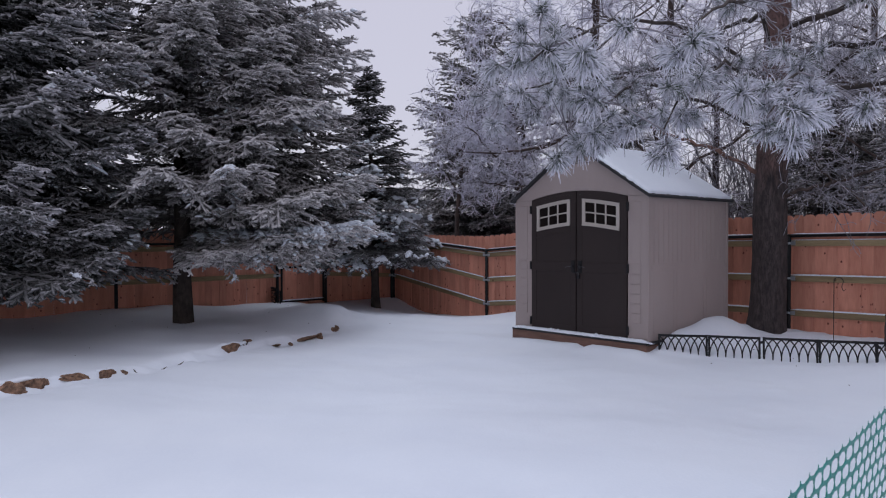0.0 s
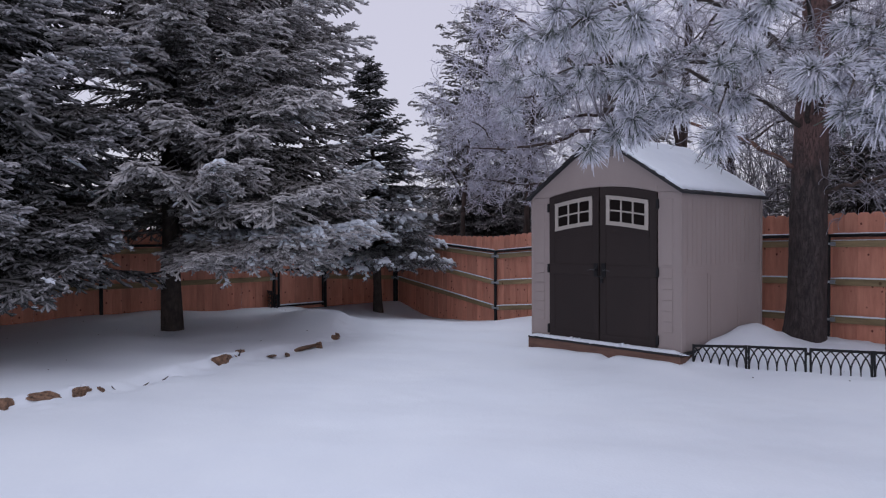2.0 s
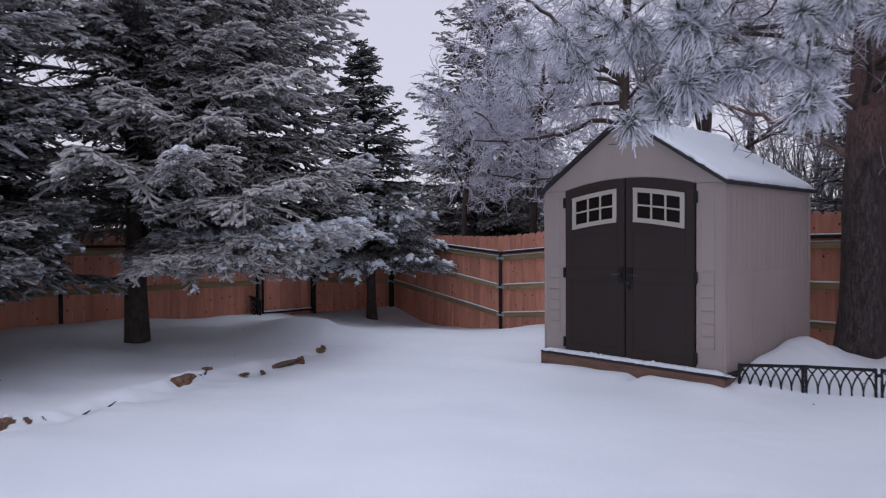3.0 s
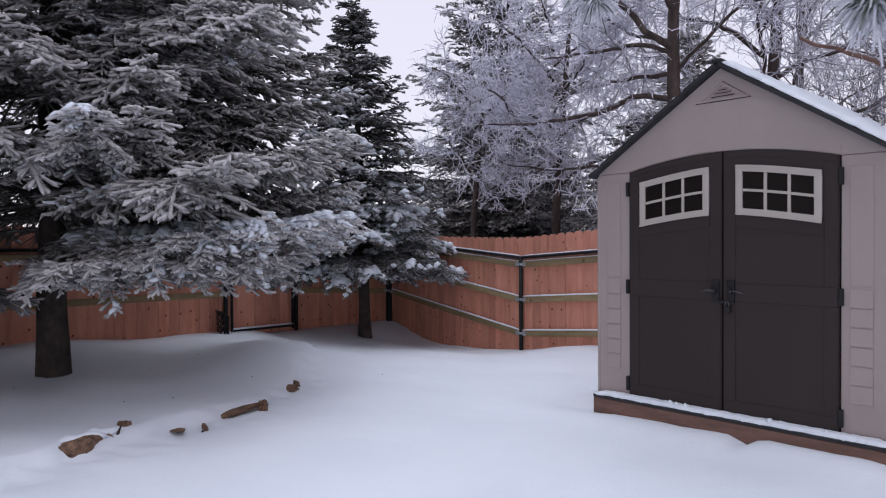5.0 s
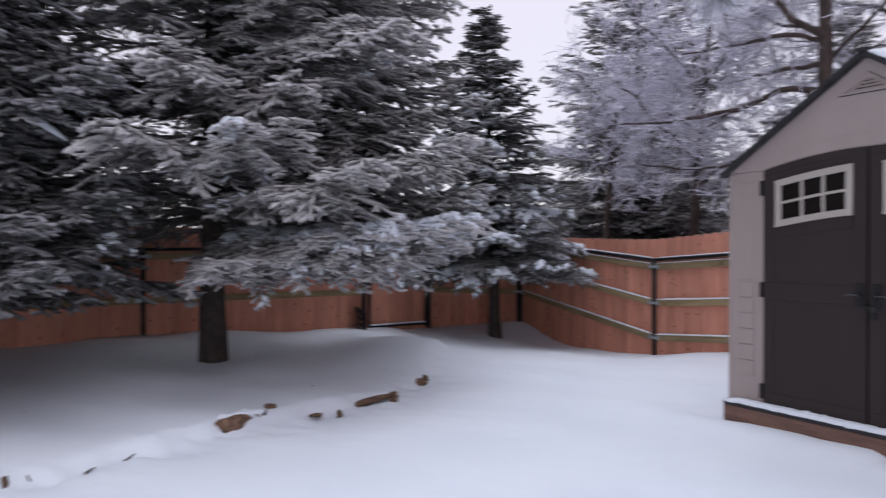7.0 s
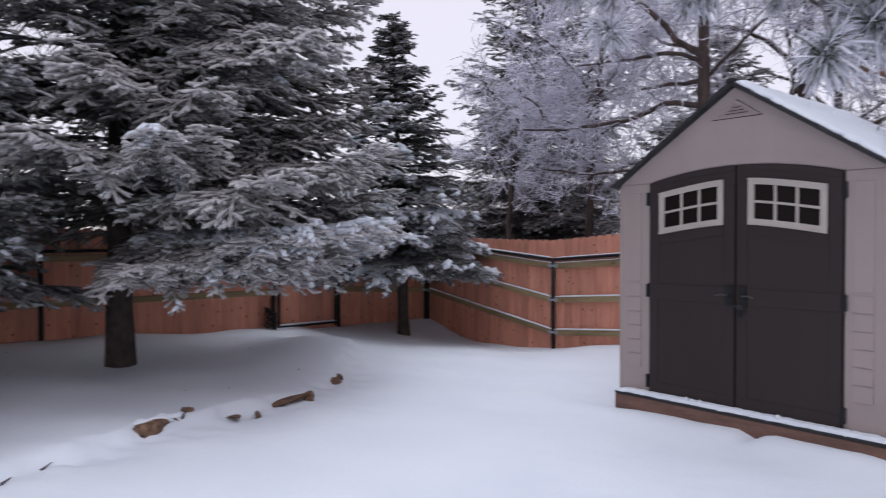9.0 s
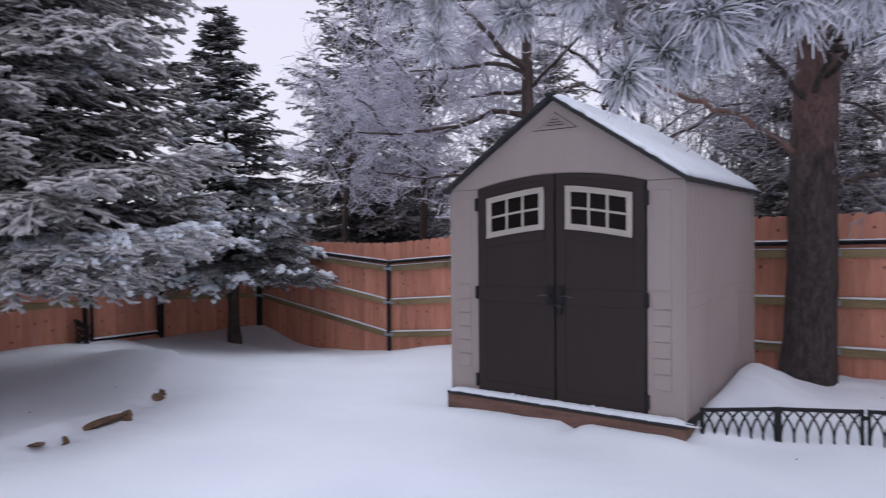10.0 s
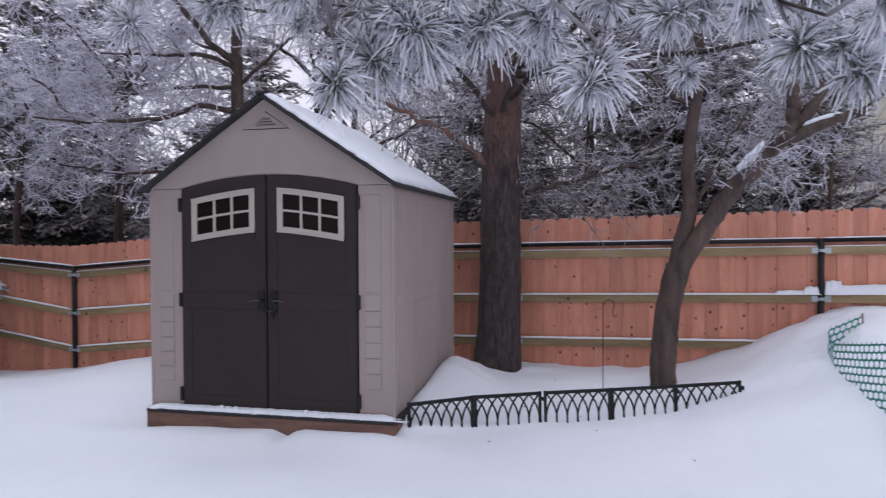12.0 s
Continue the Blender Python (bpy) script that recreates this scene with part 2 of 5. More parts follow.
def rods(soup, p0, p1, r0, r1, f0, f1, sides=3):
    """Straight tapered rods, many at once."""
    n = len(p0)
    if not n:
        return
    u, w = across(unit(p1 - p0))
    turn = RNG.uniform(0, 6.28, n)
    rings = []
    for p, r in ((p0, np.broadcast_to(r0, n)), (p1, np.broadcast_to(r1, n))):
        for k in range(sides):
            a = turn + 2 * np.pi * k / sides
            rings.append(p + (u * np.cos(a)[:, None] + w * np.sin(a)[:, None]) * r[:, None])
    v = np.stack(rings, 1).reshape(-1, 3)
    t = []
    for k in range(sides):
        j = (k + 1) % sides
        t += [(k, j, sides + k), (j, sides + j, sides + k)]
    t = (np.array(t)[None] + (np.arange(n) * 2 * sides)[:, None, None]).reshape(-1, 3)
    f = np.stack([np.broadcast_to(f0, n)] * sides + [np.broadcast_to(f1, n)] * sides, 1).ravel()
    soup.add(v, t, f)


def buds(soup, p, d, length, r, f0, f1, sides=3, slim=False):
    """Plump blunt shoots: a ring or a point at the foot, a wider ring near the end, a point."""
    n = len(p)
    u, w = across(d)
    turn = RNG.uniform(0, 6.28, n)
    rings, rime = [], []
    for t, k, f in ((0.0, 0.75, f0), (0.86, 1.0, f1)):
        if slim and t == 0.0:
            rings.append(p), rime.append(np.clip(f, 0, 1))
            continue
        for i in range(sides):
            a = turn + 2 * np.pi * i / sides
            rr = np.broadcast_to(r, n) * k * RNG.uniform(0.8, 1.2, n)
            way = u * np.cos(a)[:, None] + w * np.sin(a)[:, None]
            rings.append(p + d * (length * t)[:, None] + way * rr[:, None])
            # rime lies thicker on top; the contrast also paints a lit top, dark underside
            rime.append(np.clip(f + 0.34 * way[:, 2], 0, 1))
    rings.append(p + d * (length * 1.05)[:, None])
    rime.append(np.clip(f1 + 0.1, 0, 1))
    v = np.stack(rings, 1).reshape(-1, 3)
    t = []
    for i in range(sides):
        j = (i + 1) % sides
        if slim:
            t += [(0, 1 + j, 1 + i), (1 + i, 1 + j, sides + 1)]
        else:
            t += [(i, j, sides + i), (j, sides + j, sides + i), (sides + i, sides + j, 2 * sides)]
    t = (np.array(t)[None] + (np.arange(n) * len(rings))[:, None, None]).reshape(-1, 3)
    soup.add(v, t, np.stack(rime, 1).ravel())


def needles(soup, p, d, length, width, f0, f1):
    """One slim triangle for each needle."""
    n = len(p)
    u, w = across(d)
    a = RNG.uniform(0, 6.28, n)[:, None]
    side = (u * np.cos(a) + w * np.sin(a)) * (np.broadcast_to(width, n) / 2)[:, None]
    v = np.stack([p - side, p + side, p + d * np.broadcast_to(length, n)[:, None]], 1).reshape(-1, 3)
    f = np.stack([np.broadcast_to(f0, n), np.broadcast_to(f0, n), np.broadcast_to(f1, n)], 1).ravel()
    soup.add(v, np.arange(3 * n).reshape(-1, 3), f)


def lumps(soup, pts, radii, sides=6):
    """Rounded rolls along many lines at once: pts (n, m, 3), radii (n, m)."""
    n, m = pts.shape[:2]
    d = unit(np.gradient(pts, axis=1).reshape(-1, 3))
    u, w = across(d)
    a = np.arange(sides) * 2 * np.pi / sides
    ring = u[:, None] * np.cos(a)[None, :, None] + w[:, None] * np.sin(a)[None, :, None]
    ring[..., 2] *= 0.62
    v = (pts.reshape(-1, 1, 3) + ring * radii.reshape(-1, 1, 1)).reshape(-1, 3)
    t = []
    for i in range(m - 1):
        for k in range(sides):
            j = (k + 1) % sides
            p, q, r, s = i * sides + k, i * sides + j, (i + 1) * sides + k, (i + 1) * sides + j
            t += [(p, q, r), (q, s, r)]
    last = (m - 1) * sides
    for k in range(1, sides - 1):
        t += [(0, k + 1, k), (last, last + k, last + k + 1)]
    t = (np.array(t)[None] + (np.arange(n) * m * sides)[:, None, None]).reshape(-1, 3)
    soup.add(v, t, 0.0)


def ribbons(soup, p0, p1, p2, w0, w1, f0, f1):
    """Bent blades of two pieces, many at once."""
    n = len(p0)
    u, w = across(unit(p2 - p0))
    a = RNG.uniform(0, 6.28, n)[:, None]
    side = u * np.cos(a) + w * np.sin(a)
    v = np.stack([p0 - side * w0 / 2, p0 + side * w0 / 2, p1 - side * w1 / 2, p1 + side * w1 / 2, p2 - side * w1 / 3, p2 + side * w1 / 3], 1).reshape(-1, 3)
    t = (np.array([(0, 1, 3), (0, 3, 2), (2, 3, 5), (2, 5, 4)])[None] + (np.arange(n) * 6)[:, None, None]).reshape(-1, 3)
    f = np.stack([f0, f0, f1, f1, f1, f1], 1).ravel()
    soup.add(v, t, f)


def tube(points, radii, sides=10, rough=0.0):
    """A round limb along a line of points, with uneven bark; corners and triangles."""
    pts = np.asarray(points, float)
    radii = np.asarray(radii, float)
    d = unit(np.gradient(pts, axis=0))
    u, w = across(d)
    for i in range(1, len(pts)):
        u[i] = unit((u[i - 1] - d[i] * np.dot(u[i - 1], d[i]))[None])[0]
        w[i] = np.cross(u[i], d[i])
    a = np.arange(sides) * 2 * np.pi / sides
    r = radii[:, None] * (1 + rough * RNG.normal(0, 1, (len(pts), sides)))
    v = pts[:, None] + r[..., None] * (u[:, None] * np.cos(a)[None, :, None] + w[:, None] * np.sin(a)[None, :, None])
    v = np.concatenate([v.reshape(-1, 3), pts[-1:]])
    t = []
    for i in range(len(pts) - 1):
        for k in range(sides):
            j = (k + 1) % sides
            a0, a1, b0, b1 = i * sides + k, i * sides + j, (i + 1) * sides + k, (i + 1) * sides + j
            t += [(a0, a1, b0), (a1, b1, b0)]
    top = (len(pts) - 1) * sides
    t += [(top + k, top + (k + 1) % sides, len(v) - 1) for k in range(sides)]
    return v, np.array(t)


def resample(points, n):
    p = np.asarray(points, float)
    s = np.concatenate([[0], np.cumsum(np.linalg.norm(np.diff(p, axis=0), axis=1))])
    q = np.linspace(0, s[-1], n)
    return np.stack([np.interp(q, s, p[:, k]) for k in range(3)], 1)


def limb(name, points, r0, r1, mat, parent=None, n=14, sides=10, rough=0.05, wander=0.012, label=""):
    p = resample(points, n)
    p[1:-1] += RNG.normal(0, wander, (n - 2, 3))
    v, t = tube(p, np.linspace(r0, r1, n), sides, rough)
    return tri_mesh(name, v, t, mat, parent, None, True, label)


def empty(name, place, label, category, group=""):
    ob = new(name)
    ob.matrix_basis = pose(*place)
    return tagged(ob, label, category, group)


# ---- ground ----
STONE_LINE = [(-6.6, -2.15), (-5.8, -2.32), (-5.0, -2.36), (-3.36, -2.83), (-1.97, -3.25), (-1.27, -3.6), (-0.5, -4.4), (0.1, -5.6), (0.4, -7.2)]
EDGE_LINE = [(1.12, 0.10), (1.57, 0.44), (2.10, 0.68), (2.63, 0.86), (3.13, 1.02), (3.73, 1.15), (6.0, 1.5)]


def ease(a):
    a = np.clip(a, 0, 1)
    return a * a * (3 - 2 * a)


def hill(x, y, cx, cy, rx, ry, h):
    return h * np.exp(-((x - cx) / rx) ** 2 - ((y - cy) / ry) ** 2)


def waves(x, y):
    return 0.012 * np.sin(1.7 * x + 0.6 * y + 0.5) + 0.010 * np.sin(0.9 * y - 1.3 * x + 2) + 0.006 * np.sin(3.1 * x + 2.3 * y) + 0.004 * np.sin(5.3 * y - 4.1 * x + 1)


def ground(x, y):
    """Height of the snow."""
    x, y = np.asarray(x, float), np.asarray(y, float)
    line = np.interp(y, [p[0] for p in STONE_LINE], [p[1] for p in STONE_LINE])
    fade = ease((0.75 - y) / 0.9)
    step = 0.085 * (0.75 + 0.35 * np.sin(y * 3.1) * np.sin(y * 1.3 + 1))
    z = -0.21 + waves(x, y) + fade * (step * ease((line - x + 0.03) / 0.13) + 0.11 * ease((line - x) / 4.0))
    z = z + hill(x, y, -4.7, -0.75, 0.95, 0.80, 0.235) + hill(x, y, -5.54, -2.85, 0.5, 0.5, -0.07)
    z = z + hill(x, y, -4.3, 2.6, 1.0, 1.2, -0.14) + hill(x, y, -7.1, 2.7, 0.7, 0.6, 0.06) + 0.05 * ease((-5.6 - x) / 1.5)
    z = z + hill(x, y, -2.0, 2.2, 1.2, 1.0, 0.05) - hill(x, y, -6.0, 3.0, 1.2, 1.25, 0.24) - hill(x, y, -7.2, -0.9, 0.6, 0.9, 0.07) + hill(x, y, 1.1, 0.5, 0.28, 0.42, 0.14) + hill(x, y, 1.1, 1.8, 0.35, 0.45, 0.14) + hill(x, y, -2.9, 2.9, 0.7, 0.8, 0.05)
    edge = np.interp(x, [p[0] for p in EDGE_LINE], [p[1] for p in EDGE_LINE])
    bed = ease((y - edge + 0.12) / 0.35) * ease((x - 1.0) / 0.12)
    z = z + bed * (0.09 + 0.02 * ease((y - edge) / 1.5)) + hill(x, y, 1.15, 1.25, 0.42, 0.6, 0.22) + hill(x, y, 1.5, 2.45, 0.5, 0.35, 0.08)
    z = z + 0.72 * ease((x - 3.0) / 2.2) * ease((y + 0.9) / 3.3) + hill(x, y, 2.75, 0.6, 0.9, 0.5, 0.055) + hill(x, y, 3.7, 1.0, 0.8, 0.65, 0.12) + hill(x, y, 4.9, 0.5, 0.8, 1.0, 0.10) + hill(x, y, 0.9, -0.2, 0.3, 0.3, 0.03)
    z = z + hill(x, y, 5.6, 1.6, 0.6, 0.8, 0.18)
    z = z + hill(x, y, -0.7, -0.2, 0.8, 0.22, 0.06) + hill(x, y, 0.55, -0.2, 0.5, 0.16, 0.05) - hill(x, y, 0.22, -0.14, 0.07, 0.14, 0.07) + hill(x, y, 0.1, -0.1, 1.3, 0.25, 0.045)
    for cx, cy, rx, ry, h in ((-2.6, -4.12, 0.10, 0.16, 0.05), (-2.45, -4.35, 0.12, 0.10, 0.035), (-2.4, -4.62, 0.08, 0.13, 0.04), (-2.66, -3.1, 0.13, 0.10, 0.03), (-2.5, -3.75, 0.10, 0.14, 0.02), (-5.1, -3.15, 0.25, 0.16, 0.03), (-3.0, -2.5, 0.10, 0.14, 0.03)):
        z = z - hill(x, y, cx, cy, rx, ry, h)
    return z


def build_ground():
    def axis(lo, hi, step):
        out = [lo - 0.25 * 1.45 ** k for k in range(21, -1, -1)]
        inner = list(np.arange(lo, hi + 1e-6, step))
        return np.array(out + inner + [hi + 0.25 * 1.45 ** k for k in range(22)])
    xs, ys = axis(-8.2, 7.5, 0.068), axis(-9.0, 3.6, 0.068)
    gx, gy = np.meshgrid(xs, ys)
    far = np.hypot(np.clip(np.abs(gx) - 9, 0, None), np.clip(np.abs(gy + 2.5) - 7, 0, None))
    gz = np.where(far > 0, -0.2 + 0.8 * np.tanh(far / 60) * np.sin(gx / 37) * np.cos(gy / 29), ground(gx, gy))
    rough = np.array([noise.noise((a * 2.1, b * 2.1, 0)) * 0.012 + noise.noise((a * 7.0, b * 7.0, 4)) * 0.004 for a, b in zip(gx.ravel(), gy.ravel())])
    line = np.interp(gy.ravel(), [p[0] for p in STONE_LINE], [p[1] for p in STONE_LINE])
    near = np.exp(-((gx.ravel() - line - 0.08) / 0.28) ** 2) * (gy.ravel() < 0)
    rough = rough + near * np.array([(noise.noise((a * 8.0, b * 8.0, 9)) * 0.045 + noise.noise((a * 3.0, b * 3.0, 5)) * 0.02) for a, b in zip(gx.ravel(), gy.ravel())])
    drift = (ease((gx - 3.2) / 1.2) * ease((gy + 0.3) / 1.5) * (gx < 8)).ravel()
    rough = rough + drift * np.array([noise.noise((a * 2.6, b * 2.6, 2)) * 0.06 + noise.noise((a * 7.5, b * 7.5, 7)) * 0.03 for a, b in zip(gx.ravel(), gy.ravel())])
    bed = (ease((gx - 1.0) / 0.3) * ease((3.6 - gx) / 0.6) * ease((gy - 0.5) / 0.4) * (gy < 3.4)).ravel()
    rough = rough + bed * np.array([noise.noise((a * 3.3, b * 3.3, 12)) * 0.035 + noise.noise((a * 9.0, b * 9.0, 3)) * 0.016 for a, b in zip(gx.ravel(), gy.ravel())])
    v = np.stack([gx.ravel(), gy.ravel(), gz.ravel() + rough * (far.ravel() < 5)], 1)
    w = len(xs)
    i, j = np.meshgrid(np.arange(w - 1), np.arange(len(ys) - 1))
    a = (j * w + i).ravel()
    t = np.concatenate([np.stack([a, a + 1, a + w + 1], 1), np.stack([a, a + w + 1, a + w], 1)])
    ob = tri_mesh("ground", v, t, SNOW, None, None, True)
    tagged(ob, "smooth undulating fresh snow covering the yard", "snow", "", "structure")


build_ground()

# ---- shed ----


def snow_slab(name, spot, nu, nv, thick, parent=None, seed=0, ragged=0.04, label="", grain=1.0):
    """A sheet of snow over spot(u, v) -> (place, normal), thinning to an uneven rim."""
    u, v = np.meshgrid(np.linspace(0, 1, nu), np.linspace(0, 1, nv), indexing="ij")
    verts, under = [], []
    for a, b in zip(u.ravel(), v.ravel()):
        rim = min(a, 1 - a, b, 1 - b)
        k = noise.noise((a * 9 * grain + seed, b * 9, seed)) * 0.5
        k2 = noise.noise((a * 31 * grain + seed, b * 31, seed + 5))
        aa = a + ragged * k2 * (1 if a in (0, 1) else 0) - 0
        bb = b + ragged * (k + k2) * (1 if b in (0, 1) else 0)
        p, n = spot(aa, bb)
        h = 0.004 + thick * (0.8 + 0.5 * k + 0.2 * k2) * ease(rim / 0.05 + (0.25 if rim > 0 else 0))
        verts.append(Vector(p) + Vector(n) * float(h))
        under.append(Vector(p) - Vector(n) * 0.002)
    w = nv
    tris = []
    off = len(verts)
    for i in range(nu - 1):
        for j in range(nv - 1):
            a, b, c, d = i * w + j, (i + 1) * w + j, (i + 1) * w + j + 1, i * w + j + 1
            tris += [(a, b, c), (a, c, d)]
    ring = [i * w for i in range(nu)] + [(nu - 1) * w + j for j in range(1, nv)] + [i * w + nv - 1 for i in range(nu - 2, -1, -1)] + [j for j in range(nv - 2, 0, -1)]
    for a, b in zip(ring, ring[1:] + ring[:1]):
        tris += [(a, off + a, off + b), (a, off + b, b)]
    return tri_mesh(name, verts + under, tris, SNOW, parent, None, True, label)


def arch(x):
    return 1.832 - 0.094 * ((x - 0.022) / 0.74) ** 2


def build_shed():
    shed = empty("garden_shed", (0, 0, 0), "taupe resin garden shed with dark brown double doors and snowy roof", "shed")
    depth, eave, ridge = 2.12, 1.745, 2.43
    side_x = {-1: 1.005, 1: 1.04}
    part("floor_deck", box(-0.996, 1.075, -0.10, 2.14, -0.036, -0.012, 0.004), ROOFING, shed)
    part("skid_board", box(-0.994, 1.073, -0.098, -0.062, -0.30, -0.038, 0.006), BASE_WOOD, shed, "weathered reddish base board")
    part("skid_board", box(1.03, 1.07, -0.055, 2.13, -0.30, -0.054, 0.006), BASE_WOOD, shed, "weathered reddish base board")
    part("skid_board", box(-0.992, -0.96, -0.055, 2.13, -0.30, -0.054, 0.006), BASE_WOOD, shed, "weathered reddish base board")
    for sgn in (-1, 1):
        hw = side_x[sgn]
        a, b = sorted((sgn * hw, 0.022 + sgn * 0.745))
        part("front_wall", box(a, b, 0, 0.05, -0.012, eave - 0.006, 0.006), SHED_WALL, shed)
        a, b = sorted((sgn * 0.925, sgn * 0.80)) if sgn < 0 else (0.818, 0.946)
        part("wall_panel", box(a, b, -0.006, 0.002, 0.93, 1.665, 0.004), SHED_WALL, shed)
        for k in range(6):
            z = 0.20 + k * 0.119
            lap = box(a, b, -0.011, 0.002, z, z + 0.112, 0.004)
            for vert in lap.verts:
                if vert.co.z > z + 0.06 and vert.co.y < -0.003:
                    vert.co.y += 0.007
            part("siding_lap", lap, SHED_WALL, shed)
        part("corner_post", box(*sorted((sgn * (hw - 0.012), sgn * (hw + 0.010))), -0.008, 0.05, -0.012, eave - 0.02, 0.008), SHED_WALL, shed)
        x0, x1 = sorted((sgn * hw, sgn * (hw - 0.05)))
        part("side_wall", box(x0, x1, 0.052, depth - 0.052, -0.012, eave - 0.01, 0.004), SHED_WALL, shed)
        e0, e1 = sorted((sgn * (hw - 0.002), sgn * (hw + 0.0042)))
        part("side_band", box(e0, e1, 0.08, depth - 0.08, 0.84, 0.90, 0.003), SHED_WALL, shed)
        part("corner_post", box(*sorted((sgn * (hw - 0.012), sgn * (hw + 0.012))), depth - 0.05, depth + 0.006, -0.012, eave - 0.02, 0.008), SHED_WALL, shed)
        for k in range(17):
            y = 0.13 + k * 0.113
            part("wall_rib", box(e0, e1, y, y + 0.05, 0.93, 1.66, 0.002), SHED_WALL, shed)
        for c, (y0, y1) in enumerate(((0.10, 0.62), (0.66, 1.42), (1.46, 2.02))):
            part("side_post", box(e0, e1, y1 - 0.008, y1 + 0.05, 0.03, 0.83, 0.003), SHED_WALL, shed)
            part("wall_panel", box(*sorted((sgn * (hw - 0.002), sgn * (hw + 0.0035))), y0 + 0.03, y1 - 0.03, 0.06, 0.80, 0.003), SHED_WALL, shed)
    part("back_wall", prism([(-1.005, -0.012), (1.04, -0.012), (1.04, eave - 0.01), (0, ridge - 0.03), (-1.005, eave - 0.01)], depth - 0.05, depth), SHED_WALL, shed)
    xs = np.linspace(-0.723, 0.767, 25)
    outline = [(-1.009, eave - 0.004)] + [(x, arch(x) + 0.004) for x in xs] + [(1.044, eave - 0.004), (0, ridge - 0.012)]
    part("gable", prism(outline, -0.004, 0.045), SHED_WALL, shed)
    band = [(x, arch(x) + 0.012) for x in xs] + [(x, arch(x) + 0.085 - 0.02 * (x / 0.76) ** 2) for x in xs[::-1]]
    part("arch_trim", prism(band, -0.009, 0.0), SHED_WALL, shed)
    vx = 0.018
    vent = part("gable_vent", prism([(vx - 0.17, 2.196), (vx + 0.17, 2.196), (vx, 2.312)], -0.006, 0.0), SHED_WALL, shed)
    for a, b, c, d in (((-0.187, 2.192), (0.187, 2.192), (0.150, 2.204), (-0.150, 2.204)), ((0.187, 2.192), (0, 2.318), (0, 2.300), (0.150, 2.204)), ((0, 2.318), (-0.187, 2.192), (-0.150, 2.204), (0, 2.300))):
        part("vent_frame", prism([(vx + p[0], p[1]) for p in (a, b, c, d)], -0.016, 0.0), SHED_WALL, vent)
    # dark plate whose rim shows as a painted shadow line round the vent
    part("vent_joint", prism([(vx - 0.201, 2.186), (vx + 0.201, 2.186), (vx, 2.327)], -0.0055, 0.0), VENT_DARK, vent, "painted shadow line round the vent")
    for k, (w, z) in enumerate(((0.085, 2.224), (0.058, 2.246), (0.032, 2.268))):
        slat = box(vx - w, vx + w, -0.018, -0.004, z, z + 0.012)
        for v in slat.verts:
            if v.co.z > z + 0.006 and v.co.y < -0.01:
                v.co.y += 0.012
        part("louvre", slat, SHED_WALL, vent)
        # dark strip painted for the shaded slot under each louvre
        part("louvre_slot", box(vx - w, vx + w, -0.009, -0.005, z - 0.005, z), VENT_DARK, vent)
    # doors
    mid_x = 0.022
    for sgn in (-1, 1):
        inner, outer = mid_x + 0.006 * sgn, mid_x + 0.738 * sgn
        xs = np.linspace(inner, outer, 13)
        line = [(x, 0.0) for x in xs] + [(x, arch(x)) for x in xs[::-1]]
        door = part("door", prism(line, -0.014, 0.028, 0.0), SHED_DOOR, shed, "dark brown moulded resin door")
        lo, hi = sorted((inner + sgn * 0.006, outer - sgn * 0.006))
        part("door_rail", box(lo, hi, -0.020, -0.012, 0.79, 0.915, 0.004), SHED_DOOR, door)
        part("door_rail", box(lo, hi, -0.019, -0.012, 0.006, 0.10, 0.003), SHED_DOOR, door)
        for x0, x1 in ((inner + 0.006 * sgn, inner + 0.085 * sgn), (outer - 0.085 * sgn, outer - 0.006 * sgn)):
            part("door_stile", box(*sorted((x0, x1)), -0.020, -0.012, 0.10, 0.79, 0.004), SHED_DOOR, door)
            part("door_stile", box(*sorted((x0, x1)), -0.020, -0.012, 0.915, 1.70, 0.004), SHED_DOOR, door)
        xt = np.linspace(inner + 0.01 * sgn, outer - 0.01 * sgn, 11)
        part("door_head", prism([(x, arch(x) - 0.045) for x in xt] + [(x, arch(x) - 0.006) for x in xt[::-1]], -0.018, -0.012), SHED_DOOR, door)
        xt = np.linspace(inner + 0.087 * sgn, outer - 0.087 * sgn, 11)
        bow = lambda x: 0.075 * (abs(x - mid_x) / 0.65) ** 1.5
        part("door_head", prism([(x, 1.312 - bow(x)) for x in xt] + [(x, 1.40 - bow(x)) for x in xt[::-1]], -0.020, -0.012), SHED_DOOR, door)
        # window: sloping top and bottom, as the arch
        xa, xb = mid_x + 0.095 * sgn, mid_x + 0.642 * sgn
        lean = lambda x: ((abs(x - mid_x) - 0.085) / 0.557) ** 1.35
        top, bot = (lambda x: 1.733 - 0.078 * lean(x)), (lambda x: 1.388 - 0.072 * lean(x))
        xw = np.linspace(xa, xb, 9)
        frame_w = 0.046
        win = part("door_window", prism([(x, bot(x) + 0.01) for x in xw] + [(x, top(x) - 0.01) for x in xw[::-1]], -0.017, -0.012), GLASS, door, "dark window pane")
        for f in (lambda x: (bot(x), bot(x) + frame_w), lambda x: (top(x) - frame_w, top(x))):
            part("window_frame", prism([(x, f(x)[0]) for x in xw] + [(x, f(x)[1]) for x in xw[::-1]], -0.03, -0.012, 0.003), SHED_TRIM, win)
        for x0 in (xa, xb - frame_w * sgn):
            x1 = x0 + frame_w * sgn
            part("window_frame", prism([(x0, bot(x0) + 0.001), (x1, bot(x1) + 0.001), (x1, top(x1) - 0.001), (x0, top(x0) - 0.001)], -0.031, -0.012, 0.003), SHED_TRIM, win)
        # raised outer lip of the frame
        xl = np.linspace(xa, xb, 9)
